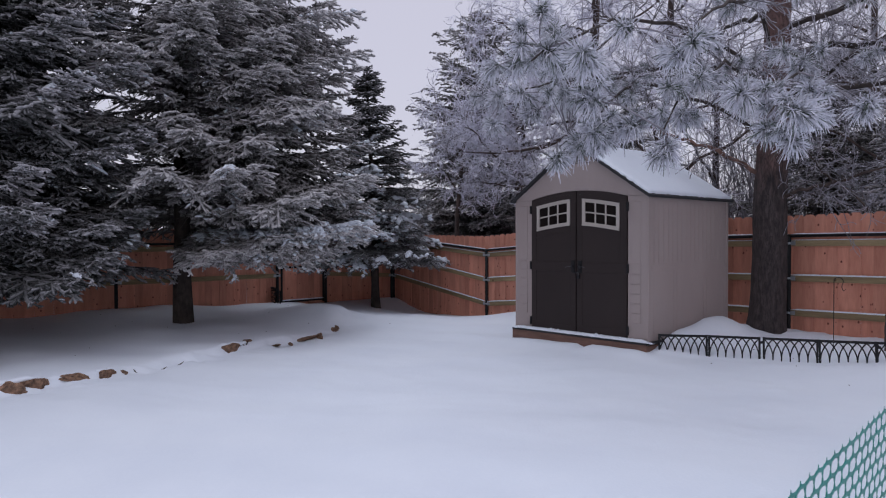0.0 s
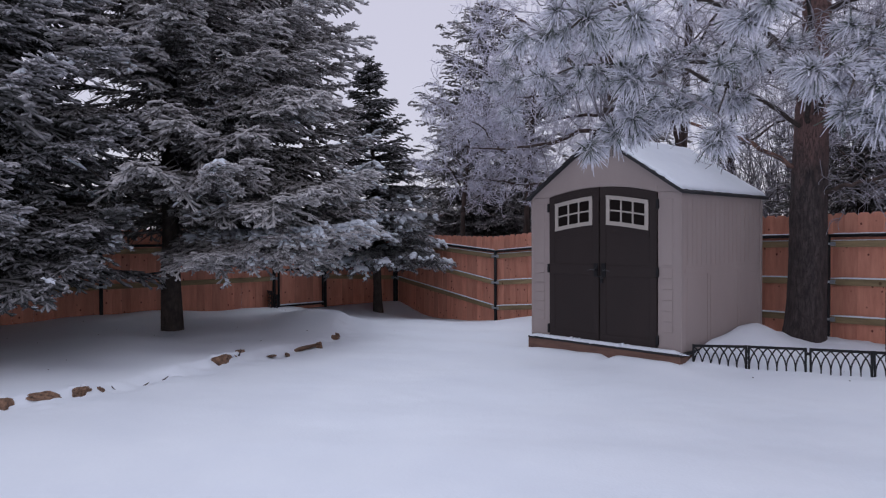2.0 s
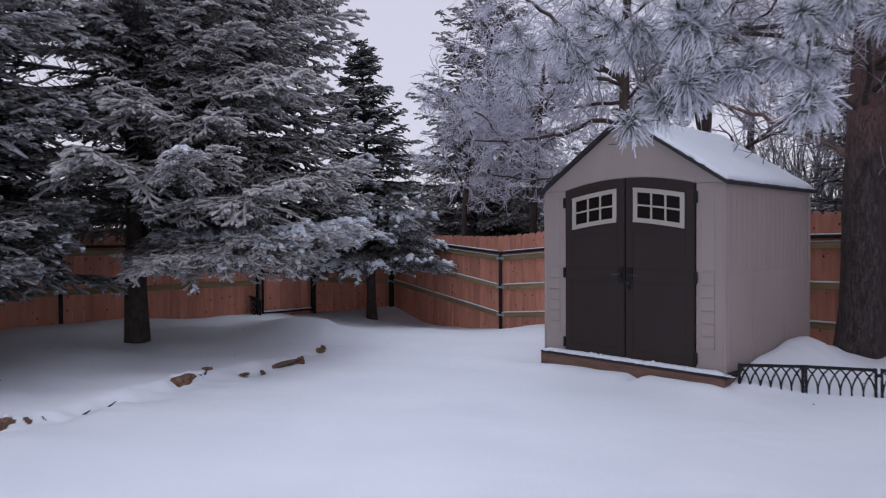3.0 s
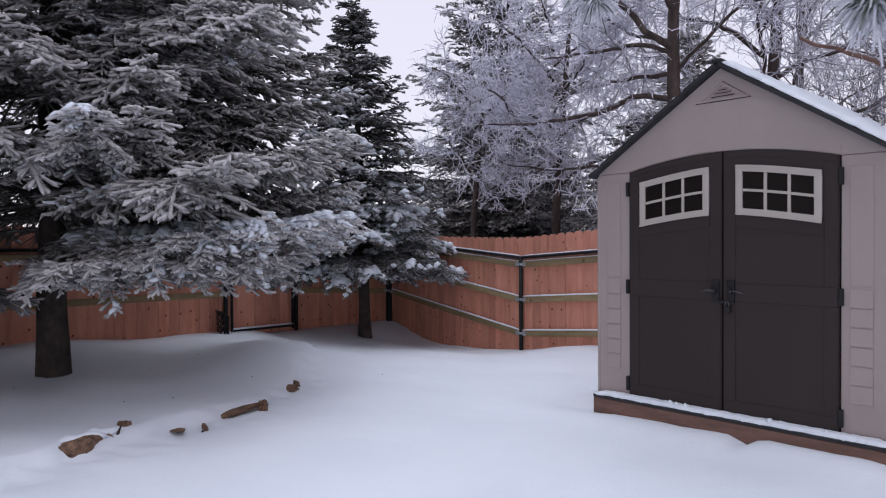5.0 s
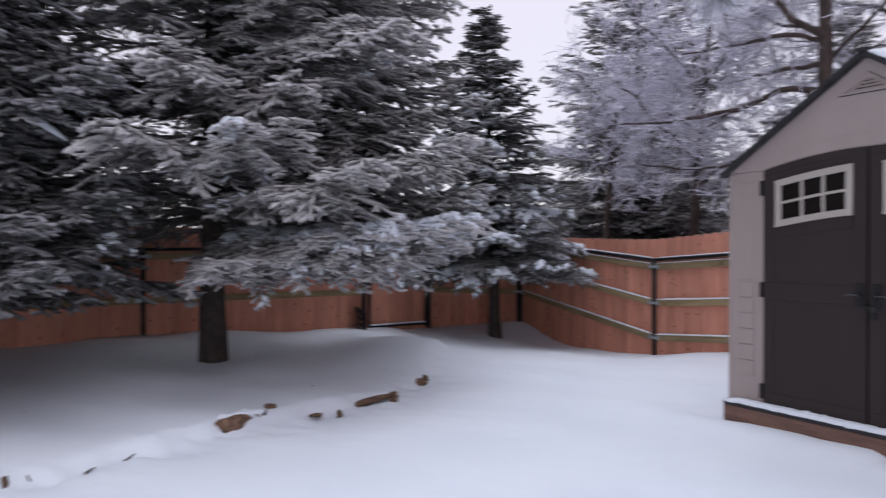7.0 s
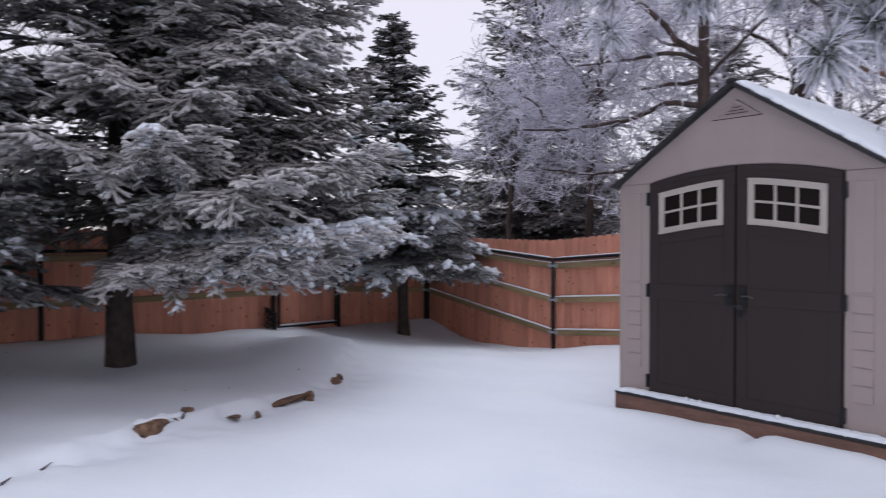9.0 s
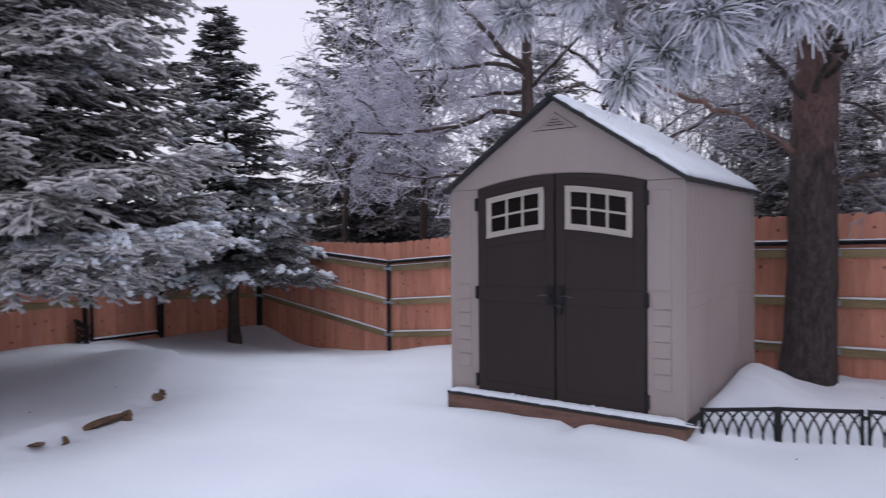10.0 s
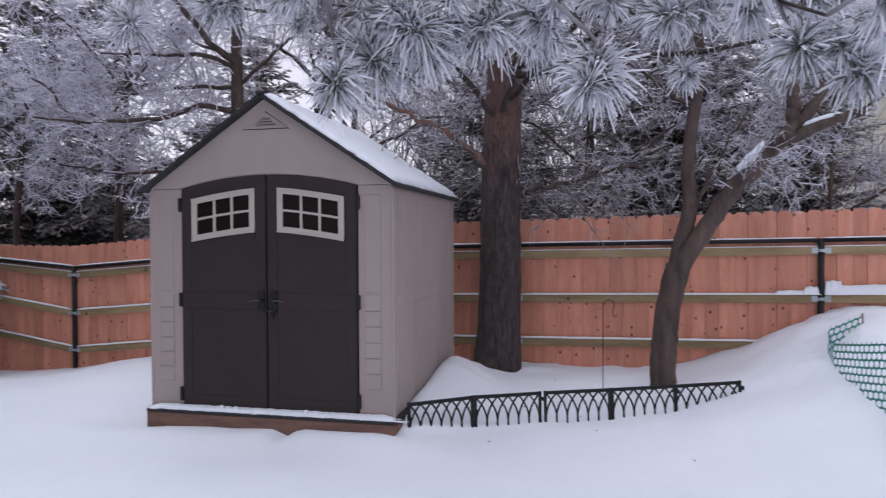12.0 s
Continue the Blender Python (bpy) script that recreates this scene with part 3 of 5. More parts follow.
        for f in (lambda x: (bot(x) + 0.002, bot(x) + 0.014), lambda x: (top(x) - 0.014, top(x) - 0.002)):
            part("frame_lip", prism([(x, f(x)[0]) for x in xl] + [(x, f(x)[1]) for x in xl[::-1]], -0.036, -0.03), SHED_TRIM, win)
        pane_a, pane_b = xa + frame_w * sgn, xb - frame_w * sgn
        for k in (1, 2):
            x0 = pane_a + (pane_b - pane_a) * k / 3 - 0.010 * sgn
            x1 = x0 + 0.020 * sgn
            part("muntin", prism([(x0, bot(x0) + 0.03), (x1, bot(x1) + 0.03), (x1, top(x1) - 0.03), (x0, top(x0) - 0.03)], -0.026, -0.012, 0.002), SHED_TRIM, win)
        mid = lambda x: (top(x) + bot(x)) / 2
        part("muntin", prism([(x, mid(x) - 0.009) for x in xw] + [(x, mid(x) + 0.009) for x in xw[::-1]], -0.025, -0.012, 0.002), SHED_TRIM, win)
        for z in (0.10, 0.855, 1.61):
            h = part("hinge", box(*sorted((outer + 0.0 * sgn, outer + 0.024 * sgn)), -0.03, 0.0, z - 0.055, z + 0.055, 0.004), BLACK, door, "black strap hinge")
        hx = mid_x + (0.062 if sgn > 0 else -0.046)
        plate = part("handle_plate", box(hx - 0.027, hx + 0.027, -0.034, -0.012, 0.775, 0.937, 0.008), BLACK, door)
        part("hub", prism([(hx + 0.019 * math.cos(k), 0.856 + 0.019 * math.sin(k)) for k in np.linspace(0, 6.0, 14)], -0.058, -0.033), BLACK, plate)
        grip = np.array([(0.0, -0.052, 0.0), (0.02, -0.060, 0.004), (0.05, -0.060, 0.006), (0.075, -0.058, -0.002), (0.098, -0.054, -0.008)]) * [sgn, 1, 1] + [hx, 0, 0.856]
        v, t = tube(resample(grip, 12), np.linspace(0.0060, 0.0028, 12), 8)
        tri_mesh("lever", v, t, STEEL, plate, None, True, "slim curved metal lever handle")
    part("hasp", box(mid_x - 0.03, mid_x + 0.075, -0.042, -0.035, 0.772, 0.792, 0.003), BLACK, shed, "black hasp across the doors")
    lock = part("padlock", box(0.048, 0.088, -0.055, -0.036, 0.705, 0.755, 0.007), BLACK, shed, "small black padlock")
    bow_line = np.array([(0.056, -0.046, 0.752), (0.056, -0.046, 0.775), (0.062, -0.046, 0.786), (0.074, -0.046, 0.786), (0.080, -0.046, 0.775), (0.080, -0.046, 0.752)])
    v, t = tube(bow_line, np.full(6, 0.004), 6)
    tri_mesh("shackle", v, t, STEEL, lock, None, True, "bare metal shackle")
    # roof
    rz, ez = 2.455, 1.738
    for sgn in (-1, 1):
        rx = 1.045 if sgn < 0 else 1.085
        n = Vector((sgn * (rz - ez), 0, rx)).normalized()
        for k in range(9):
            panel = bmesh.new()
            a, b = k / 9, (k + 1.0) / 9 + 0.01
            y0, y1 = -0.07, 2.20
            low = 0.006 + 0.005 * ((k + 1) % 2)
            pts = []
            for y in (y0 - 0.008 * (k % 2), y1):
                for f, h in ((a, 0.0), (b, 0.0), (b, 0.022 + low), (a, 0.022)):
                    p = Vector((sgn * rx * f, y, rz + (ez - rz) * f)) + n * (h - 0.022)
                    pts.append(panel.verts.new(p))
            for q in ((0, 1, 2, 3), (7, 6, 5, 4), (0, 4, 5, 1), (1, 5, 6, 2), (2, 6, 7, 3), (3, 7, 4, 0)):
                panel.faces.new([pts[i] for i in q])
            part("roof_course", panel, ROOFING, shed, "dark shingle course under snow")

        def spot(u, v, sgn=sgn, n=n, rx=rx):
            f, y = 0.0 + 0.985 * v, -0.045 + 2.225 * u
            return Vector((sgn * rx * f, y, rz + (ez - rz) * f)) + n * 0.010, n
        snow_slab("roof_snow", spot, 60, 30, 0.034 if sgn > 0 else 0.022, shed, 3 + sgn, 0.022, "thin even layer of snow")
    part("ridge_cap", box(-0.035, 0.035, -0.075, 2.205, 2.448, 2.474, 0.01), ROOFING, shed)
    return shed


build_shed()


def ledge(u, v):
    wave = 0.012 * noise.noise((u * 23, 1, 4)) + 0.008 * noise.noise((u * 61, 2, 7))
    return Vector((-0.985 + 2.045 * u, -0.094 - wave + (0.090 + wave) * v, -0.013)), Vector((0, 0, 1))


tagged(snow_slab("ledge_snow", ledge, 300, 9, 0.030, None, 11, 0.10, "", 4.5), "crumbly strip of snow on the shed's base ledge", "snow")


def build_crumbs():
    r = np.random.default_rng(21)
    for u, size in ((0.31, 0.016), (0.335, 0.011), (0.37, 0.014), (0.66, 0.018), (0.69, 0.010), (0.83, 0.012)):
        bm = bmesh.new()
        bmesh.ops.create_icosphere(bm, subdivisions=2, radius=size)
        for v in bm.verts:
            v.co *= 1 + 0.5 * noise.noise(v.co * 70 + Vector((u * 50, 0, 0)))
        ob = part("snow_crumb", bm, SNOW, None, "", True)
        ob.matrix_basis = pose(-0.985 + 2.045 * u, -0.085 + r.uniform(0, 0.03), 0.020, 0, 0, r.uniform(0, 90))
        tagged(ob, "small crumb of snow resting on the shed ledge", "snow", "ledge crumbs")


build_crumbs()

# ---- fences ----


def rail_board(p0, p1, w, h, mat, parent, name="rail", label=""):
    """A straight board between two points: w across, h high."""
    p0, p1 = Vector(p0), Vector(p1)
    d = p1 - p0
    bm = box(0, d.length, -w / 2, w / 2, -h / 2, h / 2, 0.004)
    ob = part(name, bm, mat, parent, label)
    side = Vector((0, 0, 1)).cross(d).normalized()
    up = d.normalized().cross(side)
    m = Matrix((d.normalized(), side, up)).transposed().to_4x4()
    m.translation = p0
    ob.matrix_basis = m
    return ob


def pipe(p0, p1, r, mat, parent, name, label="", sides=12):
    d = Vector(p1) - Vector(p0)
    bm = bmesh.new()
    bmesh.ops.create_cone(bm, cap_ends=True, segments=sides, radius1=r, radius2=r, depth=d.length)
    ob = part(name, bm, mat, parent, label, True)
    ob.matrix_basis = Matrix.Translation((Vector(p0) + Vector(p1)) / 2) @ d.to_track_quat("Z", "Y").to_matrix().to_4x4()
    return ob


def picket_mesh():
    w, t, h = 0.0712, 0.016, 1.85
    bm = prism([(-w, -h), (w, -h), (w, -0.032), (w - 0.03, 0), (-w + 0.03, 0), (-w, -0.032)], -t / 2, t / 2, 0.0025)
    me = bpy.data.meshes.new("picket")
    bmesh.ops.recalc_face_normals(bm, faces=bm.faces)
    bm.to_mesh(me)
    bm.free()
    me.materials.append(PICKET)
    return me


PICKET_MESH = picket_mesh()


def cap(p0, p1, width, thick, parent, seed, name="snow_cap"):
    """Snow along the top of a rail, thick and thin by turns."""
    p0, p1 = Vector(p0), Vector(p1)

    def spot(u, v):
        side = Vector((0, 0, 1)).cross(p1 - p0).normalized()
        return p0.lerp(p1, u) + side * width * (v - 0.5), Vector((0, 0, 1))
    return snow_slab(name, spot, max(10, int((p1 - p0).length * 26)), 4, thick, parent, seed, 0.05, "narrow strip of snow", 3.0)


def build_fence(name, along, posts, pipe_z, top_z, mid_z, bot_z, crown, start, stop, place, caps, label, gaps=()):
    """A board fence on old steel posts; along runs in x or y; place(a, off, z) gives the point off metres outward."""
    fence = empty(name, place(posts[0], 0, 0), label, "fence")
    origin = Vector(place(posts[0], 0, 0))
    at = lambda a, off, z: Vector(place(a, off, z)) - origin
    for i, a in enumerate(posts):
        pipe(at(a, 0, -0.9), at(a, 0, pipe_z[i] + 0.005), 0.030, BLACK, fence, "post", "black round steel post")
        for z in (top_z[i], mid_z[i], bot_z[i]):
            band = bmesh.new()
            bmesh.ops.create_cone(band, cap_ends=False, segments=12, radius1=0.034, radius2=0.034, depth=0.03, matrix=Matrix.Translation(at(a, 0, z)))
            part("bracket", band, GALV, fence, "galvanised rail bracket", True)
            for sg in (-1, 1):
                q = at(a + sg * 0.06, -0.010, z)
                e = (0.03, 0.003, 0.028) if along == "x" else (0.003, 0.03, 0.028)
                part("bracket", box(q.x - e[0], q.x + e[0], q.y - e[1], q.y + e[1], q.z - e[2], q.z + e[2]), GALV, fence, "galvanised rail bracket")
    for i in range(len(posts) - 1):
        a, b = posts[i], posts[i + 1]
        if i in gaps:
            continue
        sg = 1 if b > a else -1
        pipe(at(a, -0.005, pipe_z[i]), at(b, -0.005, pipe_z[i + 1]), 0.021, BLACK, fence, "top_rail", "black steel top rail")
        for k, zz in enumerate((top_z, mid_z, bot_z)):
            rail_board(at(a + 0.035 * sg, 0.012, zz[i]), at(b - 0.035 * sg, 0.012, zz[i + 1]), 0.038, 0.086, TREATED, fence, "rail", "greenish treated timber rail")
            if caps[k] > 0:
                cap(at(a + 0.04 * sg, 0.004, zz[i] + 0.043), at(b - 0.04 * sg, 0.004, zz[i + 1] + 0.043), 0.036, caps[k], fence, i * 3 + k)
        if caps[3] > 0:
            cap(at(a, 0.022, pipe_z[i] + 0.012), at(b, 0.022, pipe_z[i + 1] + 0.012), 0.03, caps[3], fence, 50 + i)
    n = int(abs(stop - start) / 0.1415)
    sg = 1 if stop > start else -1
    order = posts if posts[0] < posts[-1] else posts[::-1]
    tops = crown if posts[0] < posts[-1] else crown[::-1]
    for k in range(n):
        a = start + sg * (k + 0.5) * 0.1415
        ob = new("picket", PICKET_MESH)
        ob.parent = fence
        z = float(np.interp(a, order, tops)) + RNG.normal(0, 0.004)
        ob.matrix_basis = Matrix.Translation(at(a, 0.042 + 0.007 * (k % 2) + RNG.uniform(0, 0.002), z)) @ pose(0, 0, 0, RNG.normal(0, 0.06), RNG.normal(0, 0.05), (0 if along == "x" else 90) + RNG.normal(0, 0.8))
    return fence


BACK_POSTS = [-7.15, -4.19, -1.25, 1.61, 4.75, 7.8]
build_fence("board_fence", "x", BACK_POSTS, [1.22, 0.965, 1.19, 1.245, 1.29, 1.34], [1.13, 0.870, 1.09, 1.14, 1.185, 1.23], [0.79, 0.368, 0.60, 0.65, 0.69, 0.73],
            [0.33, -0.115, 0.145, 0.165, 0.20, 0.24], [1.30, 1.25, 1.49, 1.53, 1.60, 1.66], -7.26, 8.6, lambda a, off, z: (a, 2.80 + off, z), (0.006, 0.016, 0.016, 0.022),
            "reddish cedar board fence with treated rails on black posts")
for p0, p1, thick in (((4.30, 2.80, 0.728), (4.74, 2.80, 0.735), 0.05), ((4.78, 2.80, 0.735), (5.7, 2.80, 0.75), 0.11), ((4.58, 2.795, 0.735), (4.735, 2.795, 0.735), 0.09), ((4.775, 2.79, 0.735), (4.95, 2.79, 0.735), 0.17)):
    tagged(cap(p0, p1, 0.07, thick, None, int(p0[0] * 10), "drifted_snow"), "deep windblown snow lying on the fence rail", "snow")
LEFT_POSTS = [2.74, 0.92, -0.24, -3.35, -6.4, -9.4]
build_fence("board_fence", "y", LEFT_POSTS, [1.1, 1.12, 1.12, 1.13, 1.14, 1.15], [1.0, 1.02, 1.03, 1.04, 1.05, 1.06], [0.35, 0.45, 0.46, 0.47, 0.48, 0.49],
            [-0.30, -0.30, -0.30, -0.30, -0.30, -0.30], [1.33, 1.38, 1.40, 1.42, 1.44, 1.46], 2.92, -9.5, lambda a, off, z: (-7.15 - off, a, z), (0.0, 0.0, 0.0, 0.0),
            "shaded reddish cedar board fence with treated rails on black posts", (1,))


def build_gate():
    gate = empty("fence_gate", (-7.15, 0.34, 0), "black steel gate frame against the cedar boards", "gate")
    x = 0.03
    for y in (-0.50, 0.50):
        pipe((x, y, -0.12), (x, y, 1.02), 0.021, BLACK, gate, "upright")
    for z in (-0.08, 0.62, 1.0):
        pipe((x, -0.50, z), (x, 0.50, z), 0.019, BLACK, gate, "crossbar")
    part("latch", box(x - 0.02, x + 0.03, -0.56, -0.47, 0.58, 0.66, 0.006), BLACK, gate)
    cap((x, -0.5, -0.058), (x, 0.5, -0.058), 0.045, 0.02, gate, 77)


build_gate()

# ---- low edging fence ----


def arc_rod(bm, pts, r):
    v, t = tube(pts, np.full(len(pts), r), 6)
    vs = [bm.verts.new(p) for p in v]
    for f in t:
        bm.faces.new([vs[i] for i in f])


def edging_panel(length):
    """One panel of interlaced pointed arches, 0.42 m tall, standing from x = 0 on."""
    thing = new("edging_fence")
    tagged(thing, "low black arched edging fence panel standing in snow", "edging", "edging panels")
    part("top_bar", box(0.0, length, -0.009, 0.009, -0.027, 0.0, 0.003), BLACK, thing)
    for x in (0.009, length - 0.009):
        part("end_post", box(x - 0.011, x + 0.011, -0.013, 0.013, -0.42, 0.002, 0.003), BLACK, thing)
    part("clip", box(length - 0.004, length + 0.026, -0.006, 0.006, -0.075, -0.045, 0.002), BLACK, thing)
    n = 6
    step = (length - 0.03) / n
    for k in range(-1, n):
        x0, x1 = 0.015 + k * step, 0.015 + (k + 2) * step
        bm = bmesh.new()
        for a, b in ((x0, x1), (x1, x0)):
            q = np.linspace(0, 1, 9)
            px = a + (b - a) / 2 * q ** 2.1
            pz = -0.25 + 0.23 * q ** 0.85
            pts = np.stack([px, np.full(9, 0.004 if a < b else -0.004), pz], 1)
            pts = np.concatenate([[[a, pts[0, 1], -0.42]], pts])
            keep = (pts[:, 0] > 0.01) & (pts[:, 0] < length - 0.01)
            pts = pts[keep]
            if len(pts) > 2:
                arc_rod(bm, pts, 0.0078)
        part("arch", bm, BLACK, thing, "", True)
    return thing


def build_edging():
    tops = [0.085, 0.085, 0.09, 0.10, 0.115, 0.15]
    first = None
    for k in range(5):
        (x0, y0), (x1, y1) = EDGE_LINE[k], EDGE_LINE[k + 1]
        d = Vector((x1 - x0, y1 - y0, tops[k + 1] - tops[k]))
        yaw, pitch = math.degrees(math.atan2(d.y, d.x)), -math.degrees(math.asin(d.z / d.length))
        m = pose(x0, y0, tops[k], 0, pitch, yaw)
        if first is None:
            first = edging_panel(0.556)
            first.matrix_basis = m
        else:
            copy_thing(first, m)
    for k in range(3):
        copy_thing(first, pose(-6.92 + 0.05 * k, -0.42 + 0.03 * k, 0.24 - 0.03 * k, 72 - 5 * k, 90, 60))


build_edging()


def build_hook():
    hook = empty("shepherd_hook", (2.57, 1.55, -0.1), "thin black shepherd hook pushed into the snowy bed", "garden hook")
    a = np.linspace(np.pi, -0.25 * np.pi, 12)
    pts = np.concatenate([[[0, 0, -0.15], [0, 0, 0.3], [0, 0, 0.80]], np.stack([0.05 + 0.05 * np.cos(a), 0 * a, 0.81 + 0.05 * np.sin(a)], 1), [[0.085, 0, 0.74], [0.10, 0, 0.70], [0.125, 0, 0.725]]])
    v, t = tube(pts, np.full(len(pts), 0.0045), 6)
    tri_mesh("rod", v, t, BLACK, hook, None, True)


build_hook()

# ---- green netting ----


def build_net():
    col, row, rows = 0.037, 0.056, 15
    line = [(4.50, -5.9, 0), (4.52, -4.6, 0), (4.48, -2.5, 0), (4.50, 0.2, 0), (4.40, 1.25, 0), (4.45, 1.55, 0), (4.78, 1.78, 0)]
    span = float(np.sum(np.linalg.norm(np.diff(np.array(line), axis=0), axis=1)))
    n = int(span / col)
    path = resample(line, n)
    s = Soup()
    f = np.arange(n) / (n - 1)
    top = np.interp(f, [0, 0.085, 0.13, 0.19, 0.215, 0.5, 0.79, 0.85, 0.91, 1.0], [0.40, 0.475, 0.513, 0.551, 0.563, 0.58, 0.60, 0.52, 0.45, 0.62])
    # woven flat first: along the net, across its thickness, up
    grid = np.zeros((n, rows, 3))
    for k in range(rows):
        grid[:, k, 0] = f * span
        # strands bow towards each other where the short links join them
        grid[:, k, 2] = top - row * k + 0.004 * np.where((np.arange(n) + k) % 2 == 0, -1.0, 1.0)
    for k in range(rows):
        rods(s, grid[:-1, k], grid[1:, k], 0.0086, 0.0086, 0, 0, 6)
        if k < rows - 1:
            a, b = grid[k % 2::2, k], grid[k % 2::2, k + 1]
            m = (a + b) / 2
            rods(s, a, m, 0.0128, 0.0048, 0, 0, 6)
            rods(s, m, b, 0.0048, 0.0128, 0, 0, 6)
    spikes = grid[1::2, 0]
    rods(s, spikes, spikes + np.array([0, 0, 0.020]), 0.009, 0.002, 0, 0, 6)
    # then hung along its line, with a slight sway
    flat = np.concatenate(s.v)
    way = unit(np.gradient(path, axis=0))
    u = flat[:, 0] / span * (n - 1)
    at = lambda q, c: np.interp(u, np.arange(n), q[:, c])
    sway = 0.02 * np.sin(u / n * 41 + flat[:, 2] * 9) * np.clip(0.5 - flat[:, 2], 0, 1)
    off = flat[:, 1] * 0.22 + sway
    s.v = [np.stack([at(path, 0) + at(way, 1) * off, at(path, 1) - at(way, 0) * off, flat[:, 2]], 1)]
    net = empty("snow_netting", (0, 0, 0), "green plastic mesh netting half buried in snow", "netting")
    s.link("mesh", NET, net)
    for i in (int(0.02 * n), int(0.27 * n), int(0.56 * n), n - 1):
        x, y = path[i][:2]
        g = float(ground(x, y))
        pipe((x + 0.012, y, g - 0.3), (x + 0.012, y, top[i] + 0.035), 0.007, RUST, net, "stake", "thin brown stake")


build_net()

# ---- edging stones ----


def build_stones():
    spec = [(-5.86, -2.33, 0.25, 0.17), (-5.68, -2.36, 0.13, 0.16), (-5.28, -2.38, 0.15, 0.09), (-5.00, -2.36, 0.10, 0.09), (-4.80, -2.40, 0.025, 0.05), (-3.40, -2.85, 0.23, 0.15), (-3.17, -2.96, 0.12, 0.12), (-2.96, -3.13, 0.045, 0.085),
            (-2.62, -2.97, 0.06, 0.028), (-2.44, -2.92, 0.02, 0.04), (-2.08, -3.19, 0.31, 0.040), (-1.80, -3.17, 0.055, 0.085), (-1.31, -3.55, 0.06, 0.06), (-1.21, -3.62, 0.032, 0.085)]
    for i, (y, x, a, h) in enumerate(spec):
        bm = bmesh.new()
        bmesh.ops.create_icosphere(bm, subdivisions=3, radius=1)
        r = np.random.default_rng(100 + i)
        cuts = [(Vector(r.normal(0, 1, 3)).normalized(), r.uniform(0.45, 0.85)) for _ in range(14)]
        for v in bm.verts:
            c = v.co.copy()
            for n, d in cuts:
                over = c.dot(n) - d
                if over > 0:
                    c -= n * over * 0.92
            c *= 1 + 0.22 * noise.noise(c * 3.5 + Vector((i * 7, 0, 0))) + 0.12 * noise.noise(c * 9 + Vector((0, i * 3, 0)))
            v.co = c * 1.25
        ob = part("edging_stone", bm, STONE, None, "", False)
        g = float(ground(x + 0.12, y))
        ob.matrix_basis = pose(x - 0.055, y, g + h * 0.02, RNG.uniform(-8, 8), RNG.uniform(-8, 8), 80 + RNG.uniform(-14, 14)) @ Matrix.Diagonal((a * 1.0, 0.10, h * 0.66, 1))
        tagged(ob, "rough brown sandstone edging rock capped with snow", "stone", "bed edging stones")
        if a > 0.08:
            q = np.linspace(-1.0, 1.0, 9)
            top = g + h * (0.50 + 0.10 * np.cos(q * 2.2 + i)) + 0.012 * r.normal(0, 1, 9)
            line = np.stack([x - 0.125 + 0.02 * np.sin(q * 3 + i), y + q * a * 1.05, top - 0.012], 1)
            roll = Soup()
            lumps(roll, line[None], (np.array([0.015, 0.042, 0.052, 0.058, 0.060, 0.058, 0.052, 0.042, 0.015]) * r.uniform(0.85, 1.15, 9))[None], 10)
            tagged(roll.link("stone_snow", SNOW, None, "", True), "soft roll of snow lying over an edging stone", "snow", "snow on the stones")


build_stones()

# ---- trees ----


